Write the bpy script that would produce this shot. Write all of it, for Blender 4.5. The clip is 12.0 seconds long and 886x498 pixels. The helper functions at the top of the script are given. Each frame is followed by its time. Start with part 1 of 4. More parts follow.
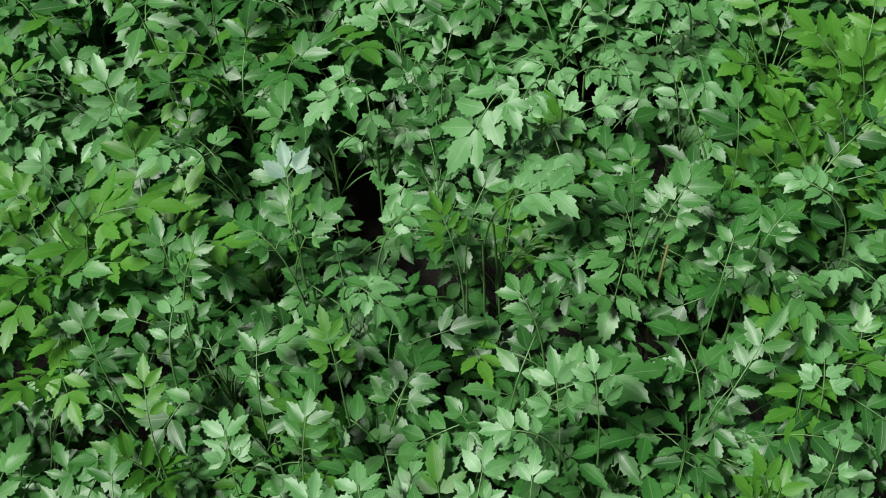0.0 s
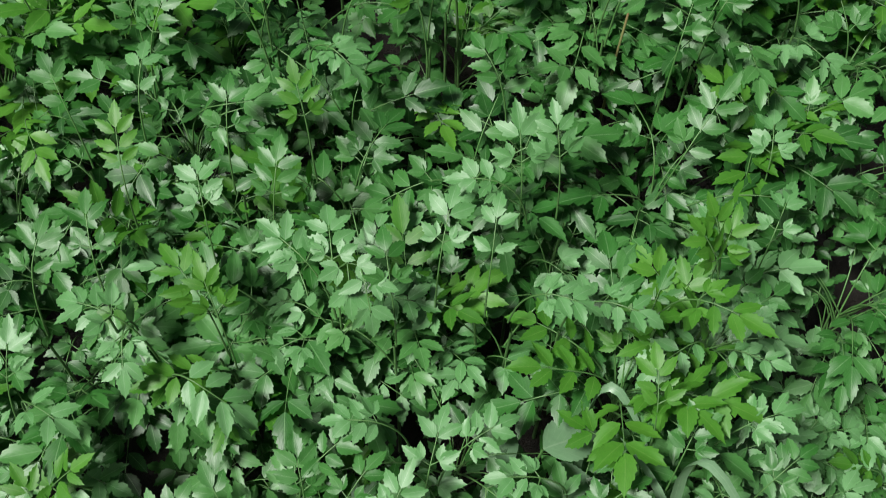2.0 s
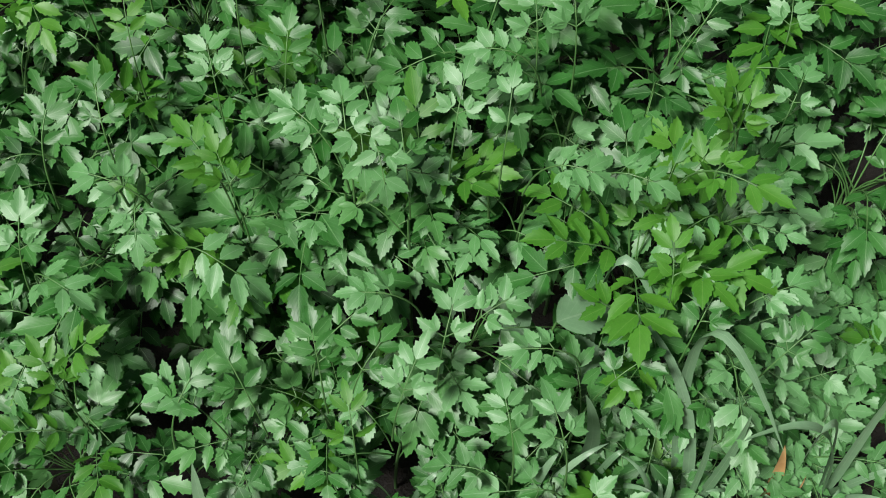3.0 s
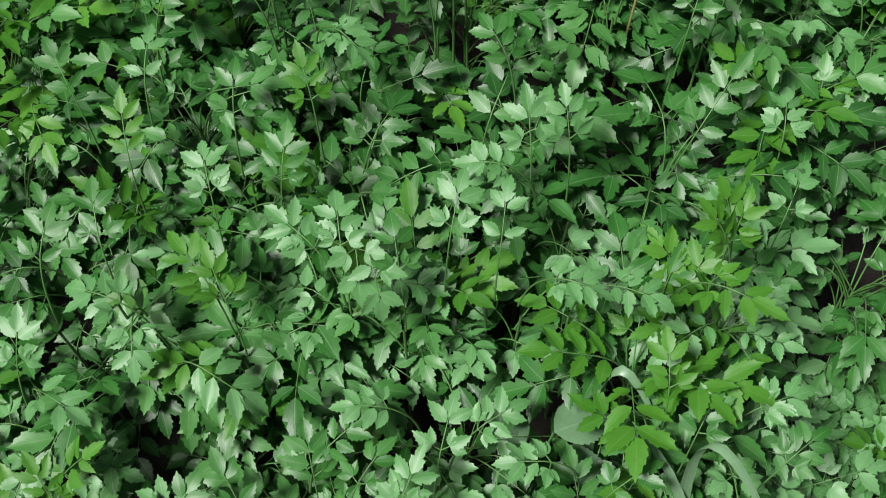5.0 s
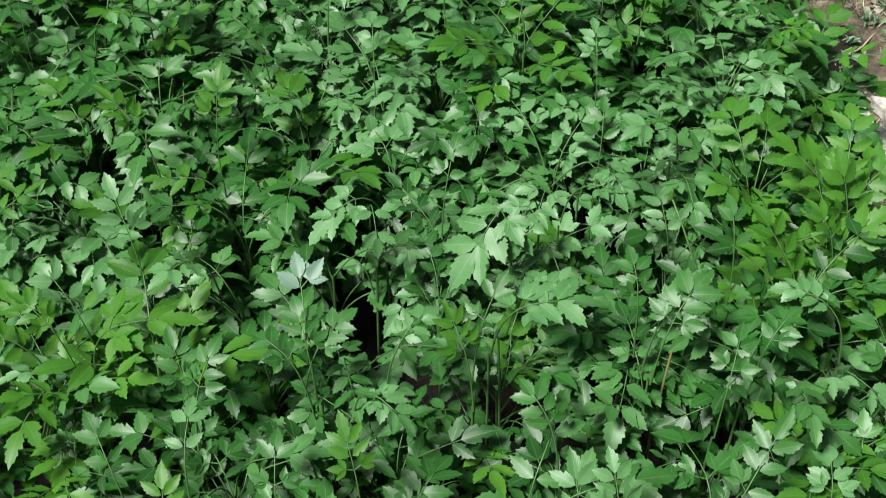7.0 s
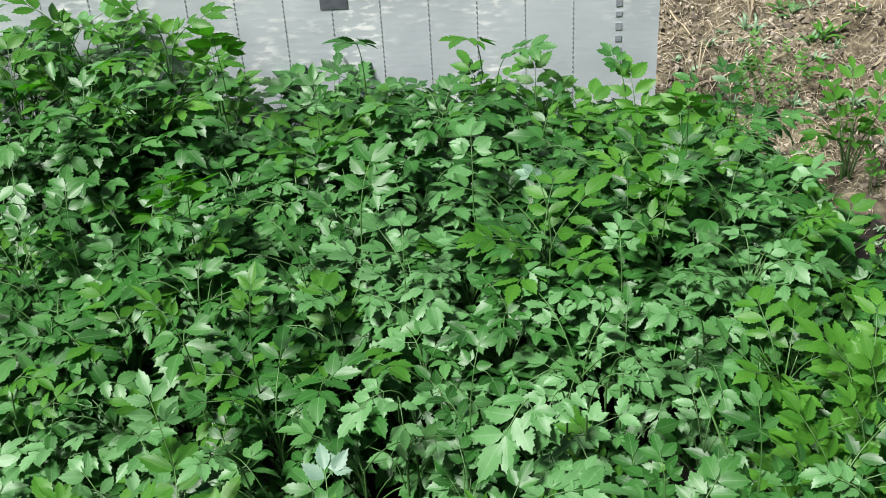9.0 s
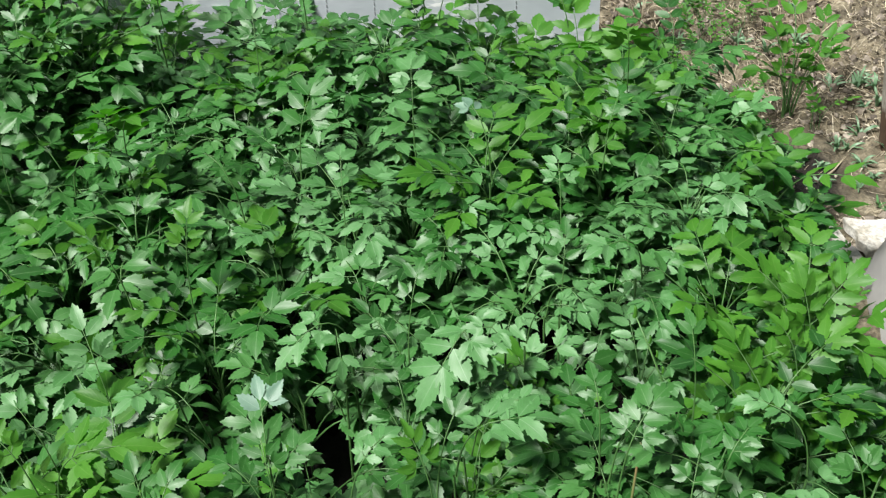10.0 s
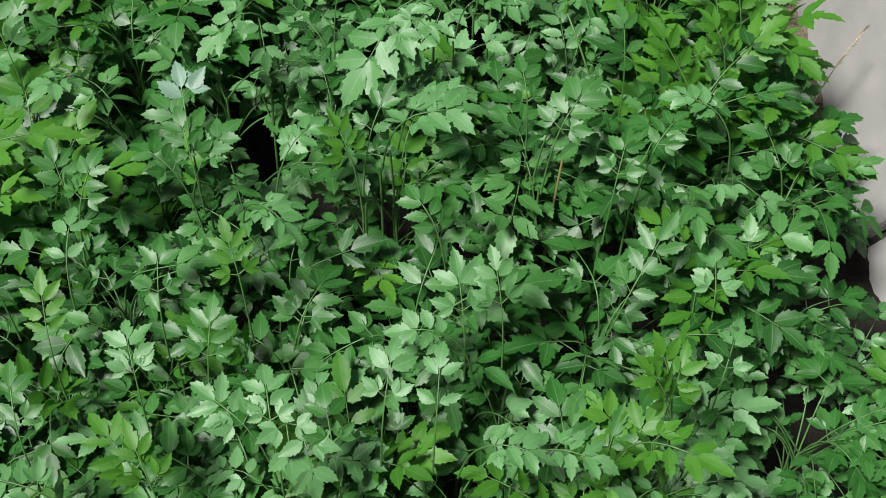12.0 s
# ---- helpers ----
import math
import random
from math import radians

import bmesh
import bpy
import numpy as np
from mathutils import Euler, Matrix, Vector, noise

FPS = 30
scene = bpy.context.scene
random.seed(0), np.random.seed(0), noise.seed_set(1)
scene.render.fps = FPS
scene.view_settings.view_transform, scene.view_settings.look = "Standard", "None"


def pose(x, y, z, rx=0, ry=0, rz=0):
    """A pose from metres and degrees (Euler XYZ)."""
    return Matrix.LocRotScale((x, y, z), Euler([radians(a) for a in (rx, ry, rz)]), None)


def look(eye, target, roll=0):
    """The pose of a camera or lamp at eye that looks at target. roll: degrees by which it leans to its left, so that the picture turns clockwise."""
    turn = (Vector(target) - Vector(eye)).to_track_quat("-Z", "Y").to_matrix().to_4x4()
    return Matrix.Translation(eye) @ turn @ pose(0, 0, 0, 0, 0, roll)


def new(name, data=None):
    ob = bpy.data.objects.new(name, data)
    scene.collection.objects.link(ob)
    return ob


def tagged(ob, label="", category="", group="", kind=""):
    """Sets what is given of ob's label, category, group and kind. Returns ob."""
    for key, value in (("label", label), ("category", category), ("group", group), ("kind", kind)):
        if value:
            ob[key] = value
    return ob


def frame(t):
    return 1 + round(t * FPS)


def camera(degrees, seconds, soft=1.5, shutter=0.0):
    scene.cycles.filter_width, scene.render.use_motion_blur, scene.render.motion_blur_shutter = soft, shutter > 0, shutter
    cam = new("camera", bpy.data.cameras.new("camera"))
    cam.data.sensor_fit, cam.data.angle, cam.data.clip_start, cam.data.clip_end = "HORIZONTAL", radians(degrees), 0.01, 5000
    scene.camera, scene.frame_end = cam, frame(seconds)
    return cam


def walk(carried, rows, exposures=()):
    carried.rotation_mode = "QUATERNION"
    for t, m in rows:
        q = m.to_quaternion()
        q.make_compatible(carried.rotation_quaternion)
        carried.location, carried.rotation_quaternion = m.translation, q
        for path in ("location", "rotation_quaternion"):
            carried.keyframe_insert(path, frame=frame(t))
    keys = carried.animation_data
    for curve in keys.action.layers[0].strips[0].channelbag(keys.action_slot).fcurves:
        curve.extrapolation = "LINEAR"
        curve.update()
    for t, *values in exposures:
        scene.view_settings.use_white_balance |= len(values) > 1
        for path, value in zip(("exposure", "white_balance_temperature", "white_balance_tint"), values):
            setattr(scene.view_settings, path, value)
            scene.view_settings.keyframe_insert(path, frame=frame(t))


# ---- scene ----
cam = camera(40.0, 12.0, soft=1.0, shutter=0.15)
PATH = [
    (0.0, look((0.1318, 0.1753, 1.5501), (0.0726, 1.0317, 0.3200), -3.547)),
    (0.5, look((0.0957, 0.1298, 1.5611), (0.0843, 0.9701, 0.3186), -0.140)),
    (1.0, look((0.0930, 0.1095, 1.5517), (0.1181, 0.8976, 0.2756), 3.160)),
    (1.5, look((0.0944, 0.0906, 1.5410), (0.1271, 0.8525, 0.2493), 2.763)),
    (2.0, look((0.0960, 0.0512, 1.5161), (0.1202, 0.7691, 0.1993), 2.219)),
    (2.5, look((0.0800, 0.0370, 1.4994), (0.1105, 0.6810, 0.1450), 2.642)),
    (2.7, look((0.0765, 0.0352, 1.4964), (0.1080, 0.6570, 0.1318), 2.938)),
    (4.3, look((0.1038, 0.0342, 1.4947), (0.1012, 0.6123, 0.1105), 0.084)),
    (4.5, look((0.1016, 0.0484, 1.5028), (0.1052, 0.6539, 0.1305), 0.563)),
    (5.0, look((0.1013, 0.0734, 1.5190), (0.1083, 0.7527, 0.1817), 0.573)),
    (5.5, look((0.0715, 0.0763, 1.5190), (0.1000, 0.8256, 0.2198), 1.794)),
    (6.0, look((0.0550, 0.0809, 1.5131), (0.0968, 0.9040, 0.2599), 2.011)),
    (6.5, look((0.0479, 0.1036, 1.5243), (0.0846, 1.0188, 0.3364), 1.128)),
    (7.0, look((0.0465, 0.1078, 1.5314), (0.0657, 1.1232, 0.4276), -0.106)),
    (7.5, look((0.0481, 0.1241, 1.5490), (0.0612, 1.1920, 0.4958), -0.528)),
    (7.7, look((0.0536, 0.1266, 1.5551), (0.0600, 1.2164, 0.5244), -1.012)),
    (9.3, look((0.0927, 0.0665, 1.5345), (0.0391, 1.2563, 0.6227), -3.672)),
    (9.5, look((0.0923, 0.0657, 1.5320), (0.0371, 1.2545, 0.6189), -3.683)),
    (10.0, look((0.1147, 0.0649, 1.5179), (0.1194, 1.2092, 0.5481), -2.212)),
    (10.5, look((0.1208, 0.0653, 1.5097), (0.1871, 1.1917, 0.5213), -0.343)),
    (11.0, look((0.1177, 0.0494, 1.4937), (0.1854, 1.1455, 0.4720), 0.306)),
    (11.5, look((0.1146, 0.0412, 1.4781), (0.1851, 0.9897, 0.3182), 1.449)),
    (12.0, look((0.1109, 0.0490, 1.4751), (0.1949, 0.9449, 0.2749), 2.211)),
]
walk(cam, PATH, exposures=[(0.0, 0.54), (2.7, 0.52), (4.3, 0.58), (6.0, 0.60), (9.3, 0.84), (10.5, 0.72), (12.0, 0.56)])

# ---- world and light: bright hazy daylight ----
SUN_EL, SUN_ROT = radians(61), radians(238)
world = bpy.data.worlds.new("sky")
scene.world = world
world.use_nodes = True
wn = world.node_tree
sky = wn.nodes.new("ShaderNodeTexSky")
sky.sky_type = "NISHITA"
sky.sun_disc = False
sky.sun_elevation, sky.sun_rotation = SUN_EL, SUN_ROT
sky.air_density, sky.dust_density, sky.ozone_density = 1.0, 7.0, 1.0
background = wn.nodes["Background"]
background.inputs["Strength"].default_value = 0.024
wn.links.new(sky.outputs[0], background.inputs["Color"])
sun_data = bpy.data.lights.new("sun", "SUN")
sun_data.energy, sun_data.angle, sun_data.color = 5.2, radians(12), (1.0, 0.985, 0.955)
sun = new("sun", sun_data)
sun_way = Vector((math.sin(SUN_ROT) * math.cos(SUN_EL), math.cos(SUN_ROT) * math.cos(SUN_EL), math.sin(SUN_EL)))
sun.matrix_world = look(sun_way * 20, (0, 0, 0))


# ---- materials ----
def shader(name, roughness=0.6, specular=0.5):
    m = bpy.data.materials.new(name)
    m.use_nodes = True
    p = m.node_tree.nodes["Principled BSDF"]
    p.inputs["Roughness"].default_value = roughness
    p.inputs["Specular IOR Level"].default_value = specular
    return m, m.node_tree.nodes, m.node_tree.links, p


def noise_of(nodes, links, scale, detail=4.0, coords="Object", rough=0.55):
    tc = nodes.new("ShaderNodeTexCoord")
    n = nodes.new("ShaderNodeTexNoise")
    n.inputs["Scale"].default_value, n.inputs["Detail"].default_value, n.inputs["Roughness"].default_value = scale, detail, rough
    links.new(tc.outputs[coords], n.inputs["Vector"])
    return n.outputs["Fac"]


def ramp_of(nodes, links, fac, stops):
    r = nodes.new("ShaderNodeValToRGB")
    while len(r.color_ramp.elements) < len(stops):
        r.color_ramp.elements.new(0.5)
    for e, (p, c) in zip(r.color_ramp.elements, stops):
        e.position, e.color = p, (*c, 1)
    links.new(fac, r.inputs[0])
    return r.outputs[0]


def mix_of(nodes, links, fac, a, b, how="MIX"):
    m = nodes.new("ShaderNodeMix")
    m.data_type, m.blend_type = "RGBA", how
    for socket, v in ((m.inputs[0], fac), (m.inputs[6], a), (m.inputs[7], b)):
        if isinstance(v, bpy.types.NodeSocket):
            links.new(v, socket)
        else:
            socket.default_value = v if isinstance(v, float) else (*v, 1)
    return m.outputs[2]


def math_of(nodes, links, how, a, b=0.0):
    m = nodes.new("ShaderNodeMath")
    m.operation = how
    for socket, v in ((m.inputs[0], a), (m.inputs[1], b)):
        if isinstance(v, bpy.types.NodeSocket):
            links.new(v, socket)
        else:
            socket.default_value = v
    return m.outputs[0]


def bump_of(nodes, links, height, p, strength=0.3, distance=0.002):
    b = nodes.new("ShaderNodeBump")
    b.inputs["Strength"].default_value, b.inputs["Distance"].default_value = strength, distance
    links.new(height, b.inputs["Height"])
    links.new(b.outputs[0], p.inputs["Normal"])


def leaf_material(name, dark, mid, light, vein, roughness, through_light, see=0.25, own=0.76, offset=0.0):
    """Green blade: a tone per leaf and per leaflet, paler midrib and side veins, fine mottling, some light passing through."""
    m, nodes, links, p = shader(name, roughness, 0.50)
    info = nodes.new("ShaderNodeObjectInfo")
    geo = nodes.new("ShaderNodeNewGeometry")
    tone = math_of(nodes, links, "ADD", math_of(nodes, links, "ADD", math_of(nodes, links, "MULTIPLY", info.outputs["Random"], own), offset),
                   math_of(nodes, links, "MULTIPLY", geo.outputs["Random Per Island"], 0.24 if offset == 0.0 else 0.0))
    base = ramp_of(nodes, links, tone, [(0.08, dark), (0.5, mid), (0.92, light)])
    uv = nodes.new("ShaderNodeTexCoord")
    sep = nodes.new("ShaderNodeSeparateXYZ")
    links.new(uv.outputs["UV"], sep.inputs[0])
    across = math_of(nodes, links, "ABSOLUTE", math_of(nodes, links, "SUBTRACT", sep.outputs[0], 0.5))
    midrib = math_of(nodes, links, "LESS_THAN", across, 0.022)
    slant = math_of(nodes, links, "SUBTRACT", math_of(nodes, links, "MULTIPLY", sep.outputs[1], 7.0), math_of(nodes, links, "MULTIPLY", across, 7.0))
    wave = math_of(nodes, links, "PINGPONG", slant, 0.5)
    side = math_of(nodes, links, "LESS_THAN", wave, 0.055)
    mott = noise_of(nodes, links, 160.0, 3.0)
    blotch = noise_of(nodes, links, 34.0, 2.0)
    base = mix_of(nodes, links, math_of(nodes, links, "MULTIPLY", blotch, 0.55), base, (mid[0] * 1.45, mid[1] * 1.12, mid[2] * 1.4), "MIX")
    base = mix_of(nodes, links, math_of(nodes, links, "MULTIPLY", side, 0.14), base, vein)
    base = mix_of(nodes, links, math_of(nodes, links, "MULTIPLY", midrib, 0.45), base, vein)
    base = mix_of(nodes, links, 0.25, base, ramp_of(nodes, links, mott, [(0.3, (0.75, 0.75, 0.75)), (0.7, (1.25, 1.25, 1.2))]), "MULTIPLY")
    links.new(base, p.inputs["Base Color"])
    height = math_of(nodes, links, "ADD", math_of(nodes, links, "MULTIPLY", wave, 0.3), math_of(nodes, links, "MULTIPLY", blotch, 0.8))
    bump_of(nodes, links, height, p, 0.22, 0.0012)
    tr = nodes.new("ShaderNodeBsdfTranslucent")
    links.new(mix_of(nodes, links, 1.0, base, through_light, "MULTIPLY"), tr.inputs["Color"])
    mx = nodes.new("ShaderNodeMixShader")
    mx.inputs[0].default_value = see
    out = nodes["Material Output"]
    links.new(p.outputs[0], mx.inputs[1])
    links.new(tr.outputs[0], mx.inputs[2])
    links.new(mx.outputs[0], out.inputs["Surface"])
    return m


GREEN = ((0.004, 0.037, 0.004), (0.018, 0.101, 0.012), (0.074, 0.202, 0.056), (0.12, 0.23, 0.10), 0.48, (0.8, 1.9, 0.3), 0.15)
FRESH = ((0.024, 0.118, 0.007), (0.042, 0.165, 0.012), (0.076, 0.225, 0.022), (0.11, 0.24, 0.05), 0.52, (1.1, 1.8, 0.4), 0.32)
# greyed tone: dusty leaves, and the sky's pale sheen put into the colour
DULL_SHEEN = ((0.026, 0.108, 0.020), (0.052, 0.168, 0.044), (0.106, 0.238, 0.096), (0.16, 0.27, 0.15), 0.50, (1.0, 1.7, 0.6), 0.10)
M_LEAF = leaf_material("mature_leaf", *GREEN)
M_YOUNG = leaf_material("young_leaf", *FRESH)
M_DUSTY_SHEEN = leaf_material("dusty_sheen_leaf", *DULL_SHEEN)
# for leaves whose leaflets are pieces of their own: they differ less
M_LEAFLET = leaf_material("mature_leaflet", *GREEN, own=0.3, offset=0.42)
M_YOUNGLET = leaf_material("young_leaflet", *FRESH, own=0.35, offset=0.35)
M_DUSTYLET_SHEEN = leaf_material("dusty_sheen_leaflet", *DULL_SHEEN, own=0.3, offset=0.42)
M_PALE = leaf_material("pale_leaf_back", (0.09, 0.19, 0.12), (0.12, 0.235, 0.155), (0.155, 0.275, 0.19), (0.21, 0.33, 0.25), 0.5, (1.2, 1.4, 1.0))
M_GRASS = leaf_material("grass_blade", (0.070, 0.160, 0.070), (0.105, 0.210, 0.105), (0.16, 0.27, 0.16), (0.20, 0.30, 0.19), 0.42, (1.2, 1.6, 0.9), 0.2)


def simple(name, stops, scale, roughness, bump=0.4, distance=0.003, second=0.0, coords="Object", specular=0.5):
    m, nodes, links, p = shader(name, roughness, specular)
    fac = noise_of(nodes, links, scale, 6.0, coords)
    base = ramp_of(nodes, links, fac, stops)
    if second:
        fine = noise_of(nodes, links, second, 4.0, coords)
        base = mix_of(nodes, links, 0.8, base, ramp_of(nodes, links, fine, [(0.3, (0.55, 0.55, 0.55)), (0.7, (1.4, 1.4, 1.4))]), "MULTIPLY")
        fac = math_of(nodes, links, "ADD", math_of(nodes, links, "MULTIPLY", fac, 0.6), fine)
    links.new(base, p.inputs["Base Color"])
    bump_of(nodes, links, fac, p, bump, distance)
    return m


def crumbs(name, stops, roughness):
    """A tone of its own for each loose piece, with fine grain."""
    m, nodes, links, p = shader(name, roughness, 0.3)
    geo = nodes.new("ShaderNodeNewGeometry")
    base = ramp_of(nodes, links, geo.outputs["Random Per Island"], stops)
    fine = noise_of(nodes, links, 320.0, 4.0)
    base = mix_of(nodes, links, 0.7, base, ramp_of(nodes, links, fine, [(0.3, (0.6, 0.6, 0.6)), (0.7, (1.35, 1.35, 1.35))]), "MULTIPLY")
    links.new(base, p.inputs["Base Color"])
    bump_of(nodes, links, fine, p, 0.7, 0.002)
    return m


M_STALK = simple("green_stalk", [(0.3, (0.035, 0.105, 0.022)), (0.7, (0.08, 0.175, 0.05))], 30.0, 0.5)
M_REDSTALK = simple("reddish_stalk", [(0.3, (0.13, 0.09, 0.035)), (0.7, (0.12, 0.18, 0.06))], 14.0, 0.5)
M_DRY = crumbs("dry_straw", [(0.0, (0.12, 0.095, 0.06)), (0.5, (0.33, 0.28, 0.19)), (1.0, (0.60, 0.54, 0.41))], 0.85)
M_STONE = simple("pebble", [(0.3, (0.22, 0.18, 0.14)), (0.7, (0.42, 0.37, 0.31))], 40.0, 0.85, second=260.0)
M_LITTER = crumbs("dead_leaf_scraps", [(0.0, (0.05, 0.042, 0.028)), (0.5, (0.16, 0.138, 0.098)), (1.0, (0.42, 0.38, 0.29))], 0.9)
M_CLOD = crumbs("soil_clod", [(0.0, (0.075, 0.063, 0.049)), (0.6, (0.18, 0.155, 0.122)), (1.0, (0.34, 0.30, 0.245))], 0.95)


def post_material():
    m, nodes, links, p = shader("weathered_wood", 0.85, 0.3)
    tc = nodes.new("ShaderNodeTexCoord")
    mp = nodes.new("ShaderNodeMapping")
    mp.inputs["Scale"].default_value = (1.0, 1.0, 0.12)
    links.new(tc.outputs["Object"], mp.inputs["Vector"])
    grain = nodes.new("ShaderNodeTexNoise")
    grain.inputs["Scale"].default_value, grain.inputs["Detail"].default_value = 130.0, 6.0
    links.new(mp.outputs[0], grain.inputs["Vector"])
    base = ramp_of(nodes, links, grain.outputs["Fac"], [(0.3, (0.19, 0.175, 0.14)), (0.7, (0.38, 0.36, 0.305))])
    # bark left and mud splashed up from the soil
    sep = nodes.new("ShaderNodeSeparateXYZ")
    links.new(tc.outputs["Object"], sep.inputs[0])
    low = math_of(nodes, links, "SUBTRACT", math_of(nodes, links, "MULTIPLY", noise_of(nodes, links, 16.0, 4.0), 0.26), sep.outputs[2])
    stain = ramp_of(nodes, links, low, [(0.02, (0, 0, 0)), (0.05, (1, 1, 1))])
    base = mix_of(nodes, links, stain, base, mix_of(nodes, links, grain.outputs["Fac"], (0.032, 0.021, 0.013), (0.125, 0.078, 0.048)))
    links.new(base, p.inputs["Base Color"])
    bump_of(nodes, links, grain.outputs["Fac"], p, 0.6, 0.003)
    return m


M_WOOD = post_material()
M_CUT = simple("wood_end", [(0.3, (0.17, 0.155, 0.135)), (0.7, (0.30, 0.28, 0.25))], 40.0, 0.85, 0.5, 0.003, second=200.0)
M_SLAB = simple("grey_stone_slab", [(0.3, (0.20, 0.198, 0.19)), (0.5, (0.235, 0.232, 0.222)), (0.7, (0.275, 0.27, 0.258))], 11.0, 0.7, 0.3, 0.001)
M_SLABEDGE = simple("rough_stone_edge", [(0.3, (0.28, 0.27, 0.25)), (0.7, (0.44, 0.42, 0.40))], 30.0, 0.85, 0.8, 0.004, second=220.0)
M_WHITE = simple("dirty_white_foam", [(0.35, (0.28, 0.26, 0.21)), (0.6, (0.56, 0.55, 0.50))], 22.0, 0.7, 0.4, 0.003, second=140.0)
M_DASH = simple("grey_print", [(0.3, (0.20, 0.21, 0.23)), (0.7, (0.28, 0.29, 0.31))], 40.0, 0.6)
M_FAINT = simple("faint_grey_print", [(0.3, (0.20, 0.22, 0.25)), (0.7, (0.28, 0.30, 0.33))], 40.0, 0.6)
M_PRINT = simple("dark_print", [(0.3, (0.06, 0.07, 0.09)), (0.7, (0.11, 0.12, 0.14))], 40.0, 0.6)


def foil_material():
    m, nodes, links, p = shader("silver_film", 0.38, 0.5)
    big = noise_of(nodes, links, 3.0, 4.0)
    tc = nodes.new("ShaderNodeTexCoord")
    mp = nodes.new("ShaderNodeMapping")
    mp.inputs["Scale"].default_value = (9.0, 1.0, 26.0)
    mp.inputs["Rotation"].default_value = (0.0, radians(14), 0.0)
    links.new(tc.outputs["Object"], mp.inputs["Vector"])
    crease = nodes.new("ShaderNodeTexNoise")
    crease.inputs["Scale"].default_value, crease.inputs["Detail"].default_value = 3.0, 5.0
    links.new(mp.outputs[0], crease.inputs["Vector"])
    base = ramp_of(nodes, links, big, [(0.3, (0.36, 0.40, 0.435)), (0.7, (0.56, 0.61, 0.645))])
    # whitish highlights on the film's creases, painted into the base colour in patches
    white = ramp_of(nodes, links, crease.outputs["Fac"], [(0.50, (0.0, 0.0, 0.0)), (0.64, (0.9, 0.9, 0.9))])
    glint_patch = ramp_of(nodes, links, noise_of(nodes, links, 5.0, 2.0), [(0.45, (0.0, 0.0, 0.0)), (0.6, (1.0, 1.0, 1.0))])
    base = mix_of(nodes, links, mix_of(nodes, links, 1.0, white, glint_patch, "MULTIPLY"), base, (0.88, 0.89, 0.89))
    links.new(base, p.inputs["Base Color"])
    p.inputs["Metallic"].default_value = 0.05
    bump_of(nodes, links, crease.outputs["Fac"], p, 0.22, 0.003)
    return m


def ground_material():
    m, nodes, links, p = shader("soil", 0.9, 0.4)
    big = noise_of(nodes, links, 2.2, 5.0)
    mid = noise_of(nodes, links, 24.0, 10.0, rough=0.72)
    fine = noise_of(nodes, links, 140.0, 6.0, rough=0.7)
    dry = ramp_of(nodes, links, mid, [(0.32, (0.046, 0.041, 0.031)), (0.5, (0.168, 0.150, 0.106)), (0.68, (0.38, 0.345, 0.255))])
    # wet mud lowered to near black: shade under the plants is in this colour
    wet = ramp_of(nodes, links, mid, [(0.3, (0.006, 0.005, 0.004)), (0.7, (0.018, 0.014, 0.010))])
    # damp mud in the low bed, darkened for foliage shade; dry crumbs on the bank
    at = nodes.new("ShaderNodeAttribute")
    at.attribute_name = "damp_shade"
    damp_shade = math_of(nodes, links, "ADD", at.outputs["Fac"], math_of(nodes, links, "MULTIPLY", math_of(nodes, links, "SUBTRACT", big, 0.5), 0.8))
    damp_shade = ramp_of(nodes, links, damp_shade, [(0.35, (0, 0, 0)), (0.65, (1, 1, 1))])
    base = mix_of(nodes, links, damp_shade, dry, wet)
    base = mix_of(nodes, links, 0.8, base, ramp_of(nodes, links, fine, [(0.3, (0.55, 0.53, 0.5)), (0.7, (1.45, 1.42, 1.38))]), "MULTIPLY")
    base = mix_of(nodes, links, 0.85, base, ramp_of(nodes, links, noise_of(nodes, links, 6.5, 5.0, rough=0.65), [(0.36, (0.42, 0.38, 0.33)), (0.62, (1.25, 1.24, 1.2))]), "MULTIPLY")
    links.new(base, p.inputs["Base Color"])
    links.new(ramp_of(nodes, links, damp_shade, [(0.0, (0.95, 0.95, 0.95)), (1.0, (0.62, 0.62, 0.62))]), p.inputs["Roughness"])
    height = math_of(nodes, links, "ADD", math_of(nodes, links, "MULTIPLY", mid, 1.0), math_of(nodes, links, "MULTIPLY", fine, 0.35))
    bump_of(nodes, links, height, p, 1.0, 0.02)
    return m


def water_material():
    m, nodes, links, p = shader("shaded_muddy_water", 0.22, 0.25)
    # muddy brown taken down to almost black, to hold the shade below the leaves
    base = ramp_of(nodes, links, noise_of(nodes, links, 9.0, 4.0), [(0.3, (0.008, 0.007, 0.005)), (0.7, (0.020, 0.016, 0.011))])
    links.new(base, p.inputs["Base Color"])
    bump_of(nodes, links, noise_of(nodes, links, 26.0, 3.0), p, 0.15, 0.002)
    return m


M_FOIL, M_SOIL, M_WATER = foil_material(), ground_material(), water_material()


